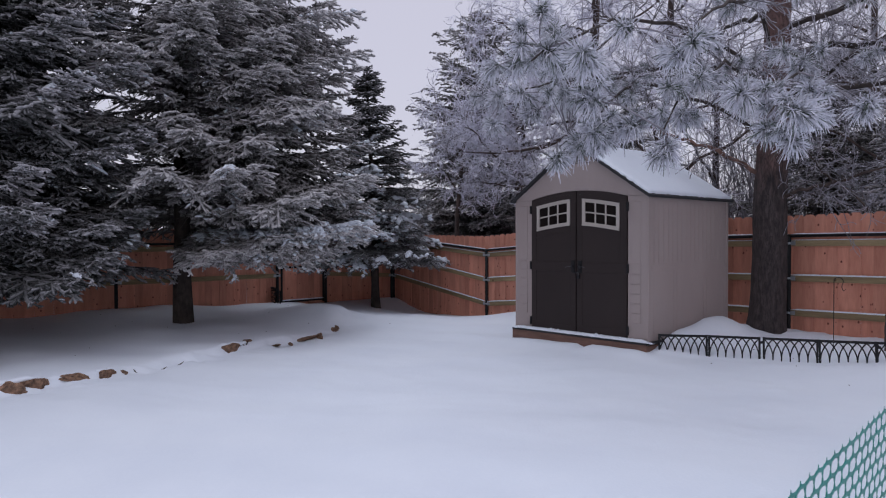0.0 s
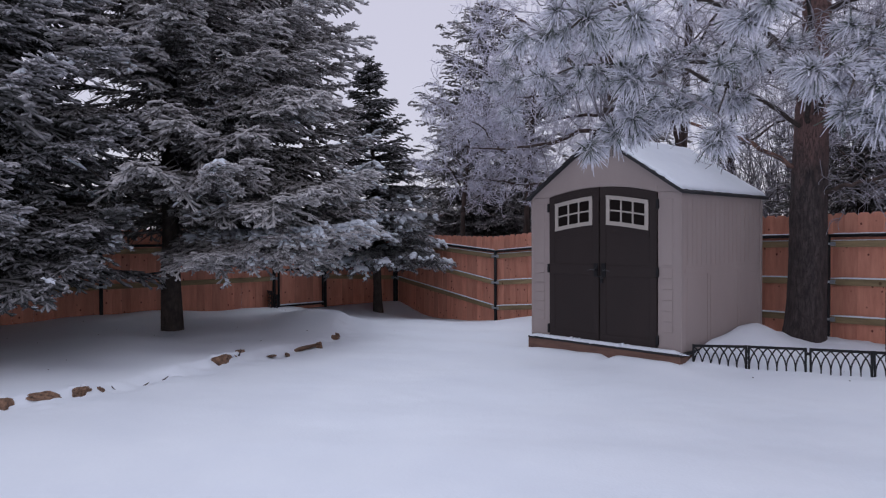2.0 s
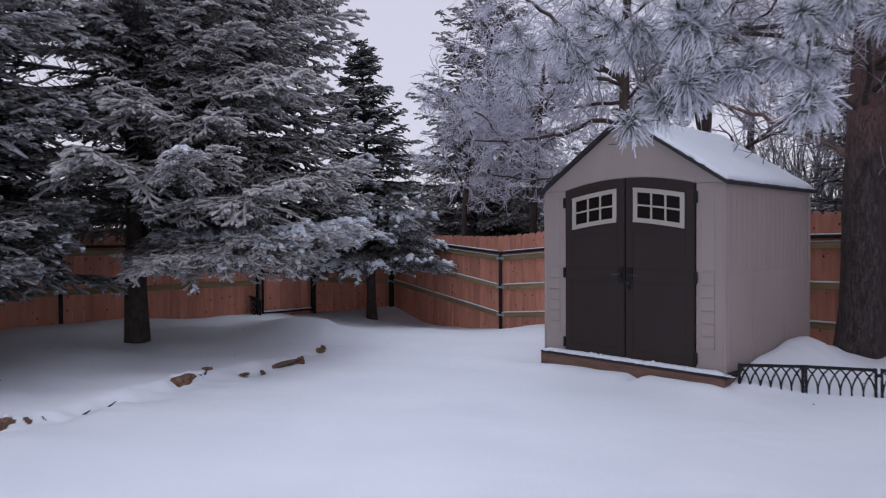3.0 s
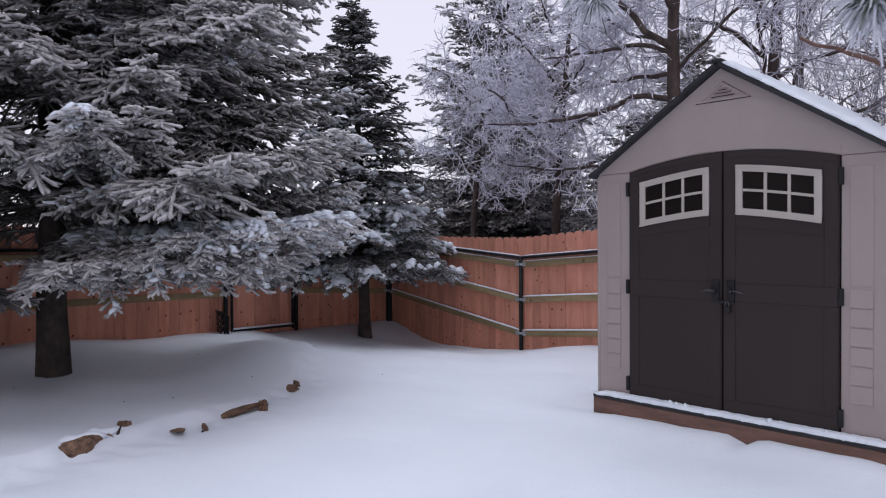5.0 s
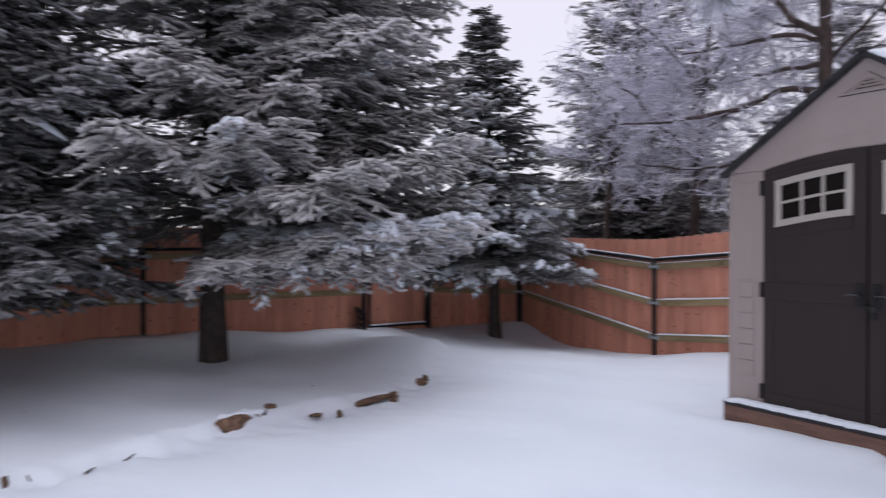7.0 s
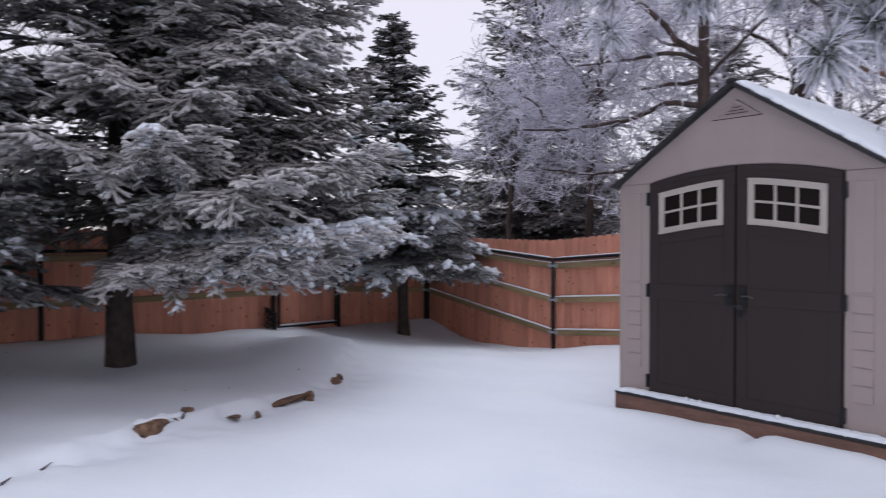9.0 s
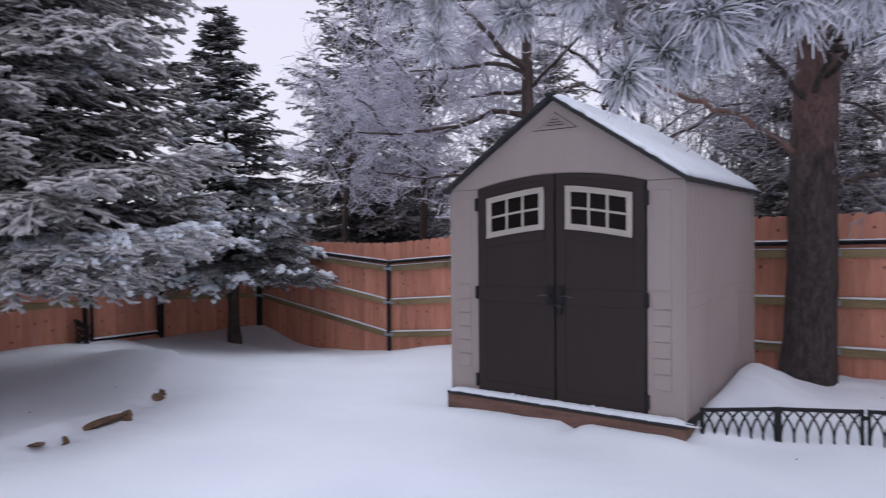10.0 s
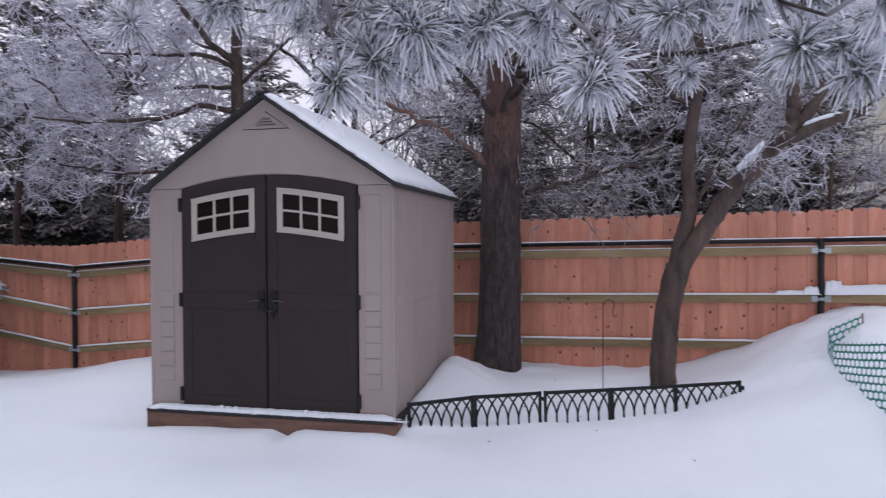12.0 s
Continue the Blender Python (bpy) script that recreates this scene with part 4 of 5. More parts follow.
def spruce_branch(s, base, az, length, rise, droop, dens, frost, wood, tips, tip_up=0.12, needle=0.034, count=12, hang=1.0, slim=False, fan=0.30):
    """One drooping bough: a main stem, side twigs, flat sprays of sub-twigs and the blunt needled fingers on them."""
    h = np.array([np.cos(az), np.sin(az), 0.0])
    side = np.array([-h[1], h[0], 0.0])
    down = np.array([0, 0, 1.0])
    size = needle / 0.042
    q = np.linspace(0, 1, 9)
    curve = lambda t: base + np.outer(t * length, h) + np.outer(np.sin(t * 2.2 + az) * 0.05 * length, side) + np.outer(length * (rise * t - droop * t ** 2 + tip_up * t ** 4), down)
    p = curve(q)
    rad = np.linspace(0.010 + 0.006 * length, 0.003, 9)
    rods(wood, p[:-1], p[1:], rad[:-1], rad[1:], 0.05, 0.05 + 0.45 * q[1:], 5)
    # side twigs, left and right by turns, curving forward and down
    n2 = max(5, int(length / (0.125 * size ** 0.5 / dens))) * 2
    t2 = np.clip(np.linspace(0.08, 1.0, n2) + RNG.normal(0, 0.012, n2), 0.04, 1)
    sg = np.where(np.arange(n2) % 2 == 0, 1.0, -1.0)
    b2 = curve(t2)
    tan = unit(curve(np.clip(t2 + 0.03, 0, 1.03)) - curve(t2 - 0.03))
    l2 = np.minimum(fan * length * (1 - t2) ** 0.7 * np.clip(t2 * 3.0, 0.3, 1) + 0.15 * size ** 0.5, 0.72) * RNG.uniform(0.65, 1.2, n2)
    ang = RNG.uniform(0.75, 1.1, n2) * (1 - 0.35 * t2)
    d2 = unit(tan * np.cos(ang)[:, None] + np.outer(sg * np.sin(ang), side) + np.outer(RNG.normal(-0.04, 0.10, n2), down))
    sag = RNG.uniform(0.10, 0.50, n2) * hang
    point2 = lambda k, t: b2[k] + (d2[k] + tan[k] * (0.22 * t)[:, None]) * (l2[k] * t)[:, None] - np.outer(sag[k] * l2[k] * t ** 2, down)
    way2 = lambda k, t: unit(d2[k] + tan[k] * (0.44 * t)[:, None] - np.outer(2 * sag[k] * t, down))
    k_all = np.arange(n2)
    na = np.maximum(2, (l2 / (0.085 * size)).astype(int))
    ka = np.repeat(k_all, na)
    ta = (np.arange(len(ka)) - np.repeat(np.concatenate([[0], np.cumsum(na)[:-1]]), na)) / na[ka]
    ba = point2(ka, ta)
    ea = point2(ka, ta + 1.2 / na[ka])
    # sub-twigs in the plane of the spray
    n3 = np.maximum(3, (l2 / (0.042 * size / dens)).astype(int))
    k3 = np.repeat(k_all, n3)
    o3 = np.arange(len(k3)) - np.repeat(np.concatenate([[0], np.cumsum(n3)[:-1]]), n3)
    t3 = np.clip((o3 + RNG.uniform(0.1, 0.9, len(k3))) / n3[k3], 0, 1)
    live = RNG.uniform(0, 1, len(k3)) < np.clip(0.25 + 1.5 * np.maximum(t2[k3], t3 * 0.8), 0, 1)
    k3, t3, o3 = k3[live], t3[live], o3[live]
    w3 = way2(k3, t3)
    out = unit(np.cross(w3, down)) * np.where(o3 % 2 == 0, 1.0, -1.0)[:, None]
    a3 = RNG.uniform(0.55, 1.0, len(k3))[:, None]
    d3 = unit(w3 * np.cos(a3) + out * np.sin(a3) + np.outer(RNG.normal(-0.10, 0.17, len(k3)), down))
    l3 = np.minimum(0.36 * l2[k3] * (1 - t3) + 0.085, 0.25) * RNG.uniform(0.65, 1.2, len(k3)) * size ** 0.6
    b3 = point2(k3, t3)
    # short fingers forking from the longer sub-twigs
    n4 = np.maximum(1, (l3 / (0.046 * size)).astype(int) - 1)
    k4 = np.repeat(np.arange(len(k3)), n4)
    o4 = np.arange(len(k4)) - np.repeat(np.concatenate([[0], np.cumsum(n4)[:-1]]), n4)
    t4 = (o4 + 0.9) / (n4[k4] + 1.4)
    out4 = unit(np.cross(d3[k4], down)) * np.where(o4 % 2 == 0, 1.0, -1.0)[:, None]
    a4 = RNG.uniform(0.55, 0.95, len(k4))[:, None]
    d4 = unit(d3[k4] * np.cos(a4) + out4 * np.sin(a4) + np.outer(RNG.normal(-0.02, 0.16, len(k4)), down))
    l4 = RNG.uniform(0.045, 0.080, len(k4)) * size
    foot = np.concatenate([b3, b3[k4] + d3[k4] * (l3[k4] * t4)[:, None], ba])
    way = np.concatenate([d3, d4, unit(ea - ba)])
    long = np.concatenate([l3, l4, np.linalg.norm(ea - ba, axis=1)])
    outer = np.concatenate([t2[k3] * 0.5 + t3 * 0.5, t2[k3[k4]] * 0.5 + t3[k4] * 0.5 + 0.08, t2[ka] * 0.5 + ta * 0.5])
    # less rime inwards, which also paints the dark shade inside the bough
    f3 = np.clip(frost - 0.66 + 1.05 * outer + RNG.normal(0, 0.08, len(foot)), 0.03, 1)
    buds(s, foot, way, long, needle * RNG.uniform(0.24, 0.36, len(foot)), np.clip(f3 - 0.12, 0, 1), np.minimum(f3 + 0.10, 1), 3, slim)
    tips.append((np.stack([point2(k_all, np.full(n2, v)) for v in (0.0, 0.25, 0.5, 0.75)], 1)[t2 > 0.3], 1.0))
    some = RNG.uniform(0, 1, len(k3)) < 0.6
    tips.append((np.stack([b3 + d3 * (l3 * v)[:, None] for v in (-0.1, 0.25, 0.5, 0.8)], 1)[some], 0.62))
    # thin dry twigs inside the bough, kept dense aloft so the crown blocks light
    ni = int(60 * length * max(dens, 0.6))
    ti = RNG.uniform(0.04, 0.6, ni)
    di = unit(np.outer(RNG.uniform(0.1, 0.9, ni), h) + np.outer(RNG.choice([-1.0, 1.0], ni) * RNG.uniform(0.2, 1.0, ni), side) + np.outer(RNG.normal(-0.3, 0.35, ni), down))
    needles(s, curve(ti), di, RNG.uniform(0.12, 0.34, ni) * size * min(1.0, 0.25 + length / 3), 0.016 * size, 0.03 + 0.4 * max(frost - 0.2, 0), 0.08 + 0.5 * max(frost - 0.2, 0))
    # needle ends that break up the fingers' outlines
    kk = np.repeat(np.arange(len(foot)), count)
    tt = RNG.uniform(0.15, 0.98, len(kk))
    u, w = across(way)
    a = RNG.uniform(0, 6.28, len(kk))
    radial = u[kk] * np.cos(a)[:, None] + w[kk] * np.sin(a)[:, None]
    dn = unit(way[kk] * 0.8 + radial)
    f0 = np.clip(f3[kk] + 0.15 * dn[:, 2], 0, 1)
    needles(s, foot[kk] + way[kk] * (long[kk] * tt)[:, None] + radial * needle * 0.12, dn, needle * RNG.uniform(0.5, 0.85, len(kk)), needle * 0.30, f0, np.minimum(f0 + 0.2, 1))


def spruce(name, x, y, height, low, reach, rows, dens, frost, label, trunk_r, extra=(), snow=0.25, seed=1, per=6, lean=(0, 0), count=12, needle=0.034, facing=None, bark=SPRUCE_BARK, droop=1.0, group="spruces", even=1.0, taper=0.85, full=99.0, pad=0.95, settle=0.0, peak=0.10, slim=True, open_side=None, coarse=1.0, upper_pale=0.0, leaf=SPRUCE, pale_az=None):
    """reach: length of the lowest branches. rows: number of whorls."""
    global RNG
    RNG = np.random.default_rng(seed)
    g = float(ground(x, y)) if -8.5 < x < 8 and -9 < y < 3.4 else -0.2
    tree = empty(name, (x, y, g), label, "spruce tree", group)
    zz = np.linspace(-0.15, height, 16)
    bend = np.clip(zz / height, 0, 1) ** 1.5
    pts = np.stack([lean[0] * bend, lean[1] * bend, zz], 1)
    pts[1:, :2] += RNG.normal(0, 0.008, (15, 2))
    rad = trunk_r * (1 - zz / height) ** 0.8 + 0.006
    rad[0] *= 1.35
    rad[1] *= 1.12
    v, t = tube(pts, rad, 14, 0.05)
    tri_mesh("trunk", v, t, bark, tree, None, True)
    s, wood, tips, laden = Soup(), Soup(), [], []
    for k in range(rows):
        f = k / (rows - 1)
        f = f ** even
        z = low + (height * 0.985 - low) * f
        length = reach * ((1 - f) ** taper) * 0.95 + peak
        m = max(4, int(per * (1 - 0.35 * f)))
        a0 = RNG.uniform(0, 6.28)
        for j in range(m):
            az = a0 + 6.283 * j / m + RNG.normal(0, 0.16)
            L = length * RNG.uniform(0.72, 1.12)
            turn = math.degrees(az) % 360
            if open_side and z < open_side[2] and (turn - open_side[0]) % 360 < open_side[1] and RNG.uniform(0, 1) < open_side[3]:
                continue
            # paler towards one azimuth; lower whorls darkened to paint the shaded interior
            rime = 0.0 if pale_az is None else 0.13 * math.cos(az - radians(pale_az)) - 0.22 * float(np.clip((3.7 - z) / 1.0, 0, 1))
            near = (1.0 if facing is None or np.cos(az - facing) > -0.1 else 0.28) * (1.0 if z < full else 0.12)
            c = np.array([np.interp(z, zz, pts[:, 0]), np.interp(z, zz, pts[:, 1]), z + RNG.normal(0, 0.06)])
            rise = 0.10 + 0.55 * f ** 1.5 + RNG.normal(0, 0.06)
            sag = (0.24 - 0.12 * f + RNG.normal(0, 0.05)) * droop
            # more rime on upper boughs, also lightened to offset the shade of the crown
            spruce_branch(s, c, az, L, rise, sag, dens * near, frost + rime + RNG.normal(0, 0.07) + upper_pale * float(np.clip((z - 2.3) * 0.14, 0, 0.26)), wood, tips, 0.10, needle * coarse, count, 1.0, slim)
    for (z, az, L, rise, sag, fr, fan) in extra:
        c = np.array([np.interp(z, zz, pts[:, 0]), np.interp(z, zz, pts[:, 1]), z])
        spruce_branch(s, c, radians(az), L, rise, sag, dens * 1.25, fr, wood, laden if fr > 0.59 and z < 2.0 else tips, 0.10, needle, count, 1.0, slim, fan)
    # leader
    rods(wood, pts[-2:-1], pts[-1:], 0.012, 0.006, 0.2, 0.4, 5)
    k = 16
    a = RNG.uniform(0, 6.28, k)
    up = unit(np.column_stack([0.45 * np.cos(a), 0.45 * np.sin(a), np.ones(k)]))
    foot = pts[-2] + np.outer(RNG.uniform(0.3, 1.05, k), pts[-1] - pts[-2])
    buds(s, foot, up, RNG.uniform(0.08, 0.16, k), np.full(k, 0.014), np.full(k, frost * 0.6), np.full(k, frost))
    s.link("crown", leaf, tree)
    wood_part = wood.link("bough_wood", TWIG, tree)
    wood_part["kind"] = "stuff"
    white = Soup()
    for k, group_ in enumerate((tips, laden)):
        for tw, wide in group_:
            if not len(tw):
                continue
            mid = tw[:, 2]
            patch = np.array([noise.noise(Vector(p * 1.4) + Vector((seed, 0, 0))) + 0.3 * noise.noise(Vector(p * 6.0)) for p in mid])
            # snow stays where a patch of the bough holds it
            keep = tw[patch + settle * (2.2 - mid[:, 2]) > (snow if k == 0 else snow - 0.85)]
            if len(keep):
                rad = np.array([[0.018, 0.046, 0.044, 0.012]]) * pad * (1.0, 1.28)[k] * wide * RNG.uniform(0.6, 1.3, (len(keep), 4))
                lumps(white, keep + np.array([0, 0, (0.026, 0.050)[k] * wide]) + RNG.normal(0, 0.008, keep.shape), rad, 5 if k else 4)
    if white.n:
        tagged(white.link("branch_snow", SNOW, tree, "snow lying on the boughs", True), kind="stuff")
    return tree


def shoot(s, p, d, length, r0, r1, f0, f1, segs, curl, lift=0.0, sides=3):
    """Grows many crooked stems at once; gives the joints and their directions."""
    joints, dirs = [p], [d]
    n = len(p)
    for k in range(segs):
        d = unit(d + RNG.normal(0, curl, (n, 3)) + np.array([0, 0, lift]))
        q = p + d * (np.broadcast_to(length, n) / segs)[:, None]
        a, b = k / segs, (k + 1) / segs
        ra, rb = r0 + (r1 - r0) * a, r0 + (r1 - r0) * b
        rods(s, p, q, ra, rb, f0 + (f1 - f0) * a, f0 + (f1 - f0) * b, sides)
        p = q
        joints.append(p), dirs.append(d)
    return np.stack(joints, 1), np.stack(dirs, 1)


def sprout(joints, dirs, per, spread, lo=0.25):
    """Starting points and directions of side stems."""
    n, m = joints.shape[:2]
    k = np.repeat(np.arange(n), per)
    t = RNG.uniform(lo, 1.0, len(k)) * (m - 1)
    i = np.minimum(t.astype(int), m - 2)
    f = (t - i)[:, None]
    p = joints[k, i] * (1 - f) + joints[k, i + 1] * f
    d = dirs[k, i + 1]
    u, w = across(d)
    a = RNG.uniform(0, 6.28, len(k))[:, None]
    ang = RNG.normal(spread, 0.2, len(k))[:, None]
    return p, unit(d * np.cos(ang) + (u * np.cos(a) + w * np.sin(a)) * np.sin(ang))


def bare_tree(name, x, y, label, trunk, limbs, seed, counts=(9, 8, 5), lengths=(1.1, 0.5, 0.2), radii=(0.015, 0.0085, 0.006), frost=(0.35, 0.75, 0.95), curl=0.28, mat=SMOOTH_BARK, z0=None, thick=0.7, droop=-0.02, group="bare trees", plain=(), bare=0.15):
    """trunk: (points, r0, r1); limbs: list of (points, r0, r1), in metres from the tree's foot; finer stems grow from the limbs."""
    global RNG
    RNG = np.random.default_rng(seed)
    g = z0 if z0 is not None else float(ground(x, y))
    tree = empty(name, (x, y, g), label, "bare tree", group)
    limb("trunk", trunk[0], trunk[1], trunk[2], mat, tree, 24, 18, 0.02, 0.004)
    s = Soup()
    starts, ways = [], []
    for i, (pts, r0, r1) in enumerate(limbs):
        limb("limb", pts, r0, r1, mat, tree, 18, 10, 0.03, 0.010)
        if i in plain:
            continue
        p = resample(pts, 12)
        starts.append(p), ways.append(unit(np.gradient(p, axis=0)))
    j, d = np.stack(starts), np.stack(ways)
    p, w = sprout(j, d, counts[0], 0.85, bare)
    for k in range(3):
        n = len(p)
        L = lengths[k] * RNG.uniform(0.5, 1.35, n)
        f0 = np.clip(RNG.normal(frost[k], 0.12, n), 0, 1)
        if k == 2:
            m = p + w * (L * 0.5)[:, None]
            e = m + unit(w + RNG.normal(0, curl * 1.9, (n, 3))) * (L * 0.5)[:, None]
            ribbons(s, p, m, e, radii[2] * 1.9, radii[2] * 1.9, f0, f0)
            break
        j, d = shoot(s, p, w, L, radii[k], radii[k] * 0.5, f0, np.minimum(f0 + 0.15, 1), (5, 4)[k], curl, droop if k else 0.03)
        p, w = sprout(j, d, counts[k + 1], thick, 0.15)
    tagged(s.link("twig_growth", TWIG, tree, "fine twigs white with rime"), kind="stuff")
    return tree


def spread_limbs(height, n, reach, seed, low=0.35, r=0.045, rise=0.55):
    r_ = np.random.default_rng(seed)
    out = []
    for k in range(n):
        f = low + (0.97 - low) * k / max(n - 1, 1)
        a = 2.4 * k + r_.uniform(-0.5, 0.5)
        L = reach * (1.1 - 0.65 * f) * r_.uniform(0.8, 1.2)
        z = height * f
        up = rise * r_.uniform(0.6, 1.4)
        q = np.linspace(0, 1, 6)[:, None]
        way = np.array([[np.cos(a), np.sin(a), 0]])
        pts = np.array([[0, 0, z]]) + way * q * L + np.array([[0, 0, 1.0]]) * (up * L * q ** 0.8) + r_.normal(0, 0.05 * L, (6, 3)) * q
        out.append((pts, r * (1.15 - 0.6 * f), 0.012))
    return out


# spruces inside the fence
spruce("spruce", -5.54, -2.85, 12.5, 1.60, 3.0, 27, 0.95, 0.40, "tall rimed spruce with sweeping snow-laden lower branches", 0.122,
       [(1.42, 20, 2.7, 0.02, 0.09, 0.62, 0.32), (1.44, 31, 2.95, 0.02, 0.09, 0.66, 0.32), (1.46, 42, 2.95, 0.02, 0.10, 0.64, 0.32), (1.36, 8, 2.35, 0.0, 0.09, 0.52, 0.30), (1.22, -12, 2.0, -0.06, 0.06, 0.57, 0.26), (1.20, -2, 1.9, -0.05, 0.06, 0.55, 0.24), (1.28, 14, 2.2, -0.05, 0.08, 0.46, 0.34), (1.30, 26, 2.45, -0.05, 0.08, 0.46, 0.34), (1.30, 37, 2.5, -0.04, 0.09, 0.44, 0.34),
        (1.98, 25, 3.2, 0.07, 0.09, 0.57, 0.22), (1.95, 40, 2.6, 0.05, 0.08, 0.42, 0.26), (2.05, -11, 2.5, 0.08, 0.10, 0.585, 0.26), (2.12, -2, 2.45, 0.08, 0.10, 0.585, 0.24), (2.5, 12, 2.0, 0.10, 0.05, 0.50, 0.26), (2.9, 32, 2.55, 0.10, 0.06, 0.54, 0.30), (2.6, 54, 2.9, 0.08, 0.08, 0.20, 0.30),
        (3.6, 61, 2.75, 0.18, 0.06, 0.62, 0.28), (3.6, 50, 1.9, 0.14, 0.06, 0.58, 0.30), (3.9, 8, 2.3, 0.14, 0.10, 0.64, 0.32), (4.3, 30, 2.4, 0.14, 0.08, 0.64, 0.32), (4.4, -8, 2.2, 0.14, 0.10, 0.62, 0.32), (3.1, 18, 2.3, 0.12, 0.10, 0.56, 0.30), (3.2, 68, 2.8, 0.10, 0.10, 0.22, 0.32), (4.3, 64, 2.6, 0.14, 0.08, 0.60, 0.30), (4.8, 58, 2.3, 0.16, 0.08, 0.60, 0.30), (5.1, 40, 2.2, 0.16, 0.08, 0.60, 0.30), (5.3, 66, 2.2, 0.16, 0.08, 0.56, 0.30), (2.2, 64, 3.0, 0.06, 0.10, 0.20, 0.32),
        (1.8, 52, 2.9, 0.04, 0.10, 0.26, 0.34), (1.7, 62, 2.9, 0.02, 0.10, 0.26, 0.34), (1.75, 75, 2.7, 0.02, 0.10, 0.24, 0.34), (2.4, 38, 2.5, 0.05, 0.12, 0.24, 0.34), (2.1, 50, 2.7, 0.04, 0.12, 0.24, 0.34),
        (3.4, 5, 2.2, 0.12, 0.08, 0.40, 0.30), (3.5, 25, 2.5, 0.14, 0.06, 0.42, 0.30), (3.9, -22, 2.4, 0.14, 0.08, 0.40, 0.30)],
       0.50, 3, 8, facing=radians(15), even=1.35, taper=0.52, full=5.2, count=1, needle=0.046, droop=0.95, slim=False, open_side=(285, 160, 2.7, 0.78), coarse=1.3, upper_pale=1.0, pale_az=-30)
dark_spruce = spruce("spruce", -5.9, -6.3, 12.5, 0.95, 3.0, 28, 0.9, 0.08, "tall dark green spruce lightly dusted with rime", 0.13,
       [(2.70, 27, 2.8, 0.12, 0.05, 0.56, 0.20), (2.90, 38, 3.2, 0.14, 0.06, 0.40, 0.16), (1.80, 18, 2.6, 0.06, 0.05, 0.50, 0.17), (1.40, 20, 2.65, 0.05, 0.05, 0.48, 0.17), (0.95, 35, 2.95, 0.0, 0.05, 0.20, 0.17), (0.68, 27, 2.8, 0.02, 0.06, 0.10, 0.17),
        (2.15, 42, 3.2, 0.10, 0.06, 0.36, 0.20), (1.20, 32, 2.9, 0.04, 0.06, 0.20, 0.22), (3.4, 24, 2.9, 0.14, 0.08, 0.34, 0.24), (3.7, 40, 2.8, 0.12, 0.08, 0.26, 0.26),
        (1.5, 10, 2.9, 0.02, 0.08, 0.14, 0.3), (1.6, 50, 2.9, 0.0, 0.07, 0.14, 0.3), (1.2, 55, 2.7, 0.0, 0.07, 0.12, 0.3), (1.4, 66, 2.7, 0.0, 0.06, 0.12, 0.3), (2.6, 54, 3.0, 0.08, 0.10, 0.16, 0.28), (2.2, 62, 2.8, 0.04, 0.10, 0.14, 0.3)], 0.42, 5, 9,
       facing=radians(25), even=1.2, taper=0.50, full=5.5, count=1, needle=0.050, droop=0.95, slim=False, coarse=1.4, leaf=DARK_SPRUCE)
limb("dead_limb", [(0.05, 0.05, 2.75), (0.8, 0.8, 2.72), (1.36, 1.40, 2.48), (1.62, 1.92, 2.12), (1.75, 2.15, 1.98)], 0.03, 0.008, SPRUCE_BARK, dark_spruce, label="bare dead limb under a ridge of snow")
spruce("young_spruce", -6.3, 1.62, 4.92, 1.12, 1.42, 18, 1.0, 0.17, "narrow young spruce carrying pads of snow", 0.085, (), 0.14, 8, 10, lean=(0.0, -0.22), count=2, needle=0.042, taper=0.95, droop=1.5, settle=0.22, peak=0.07, slim=False, pad=1.7, leaf=DARK_SPRUCE)
# spruces behind the fence
spruce("spruce", -8.2, 6.9, 7.7, 0.4, 3.3, 24, 0.85, 0.36, "heavily rimed spruce behind the fence", 0.14, (), 0.7, 11, 8, count=0, needle=0.076, facing=radians(-50), taper=0.62, even=1.25)
spruce("spruce", -4.6, 8.6, 5.6, 0.6, 2.6, 18, 0.7, 0.58, "rimed spruce behind the fence", 0.13, (), 0.7, 13, 7, count=0, needle=0.07, facing=radians(-60))
spruce("spruce", -3.8, 5.6, 3.4, 0.5, 1.7, 13, 0.75, 0.34, "low spruce behind the fence dusted with rime", 0.07, (), 0.7, 43, 8, count=0, needle=0.055, facing=radians(-70), taper=0.7)
spruce("spruce", 5.5, 5.9, 3.7, 0.4, 1.5, 15, 0.9, 0.36, "low dark spruce beyond the fence lightly rimed", 0.08, (), 0.7, 41, 8, count=0, needle=0.055, facing=radians(-90), taper=0.6)
spruce("spruce", 3.7, 5.9, 6.4, 0.6, 2.3, 24, 0.85, 0.33, "dark spruce beyond the fence lightly rimed", 0.13, (), 0.6, 17, 8, count=0, needle=0.06, facing=radians(-90), taper=0.6)
spruce("spruce", 0.7, 7.6, 5.0, 0.7, 2.2, 17, 0.80, 0.22, "dark spruce beyond the fence lightly rimed", 0.12, (), 0.7, 23, 7, count=0, needle=0.065, facing=radians(-90), taper=0.65)
spruce("spruce", -10.6, -0.6, 8.2, 0.8, 3.0, 20, 0.7, 0.22, "tall dark spruce beyond the fence", 0.15, (), 0.7, 29, 8, count=0, needle=0.08, facing=radians(-10), full=7)
spruce("spruce", -10.4, -5.0, 8.4, 0.8, 3.0, 20, 0.7, 0.16, "tall dark spruce beyond the fence", 0.15, (), 0.7, 37, 8, count=0, needle=0.08, facing=radians(-10), full=7)

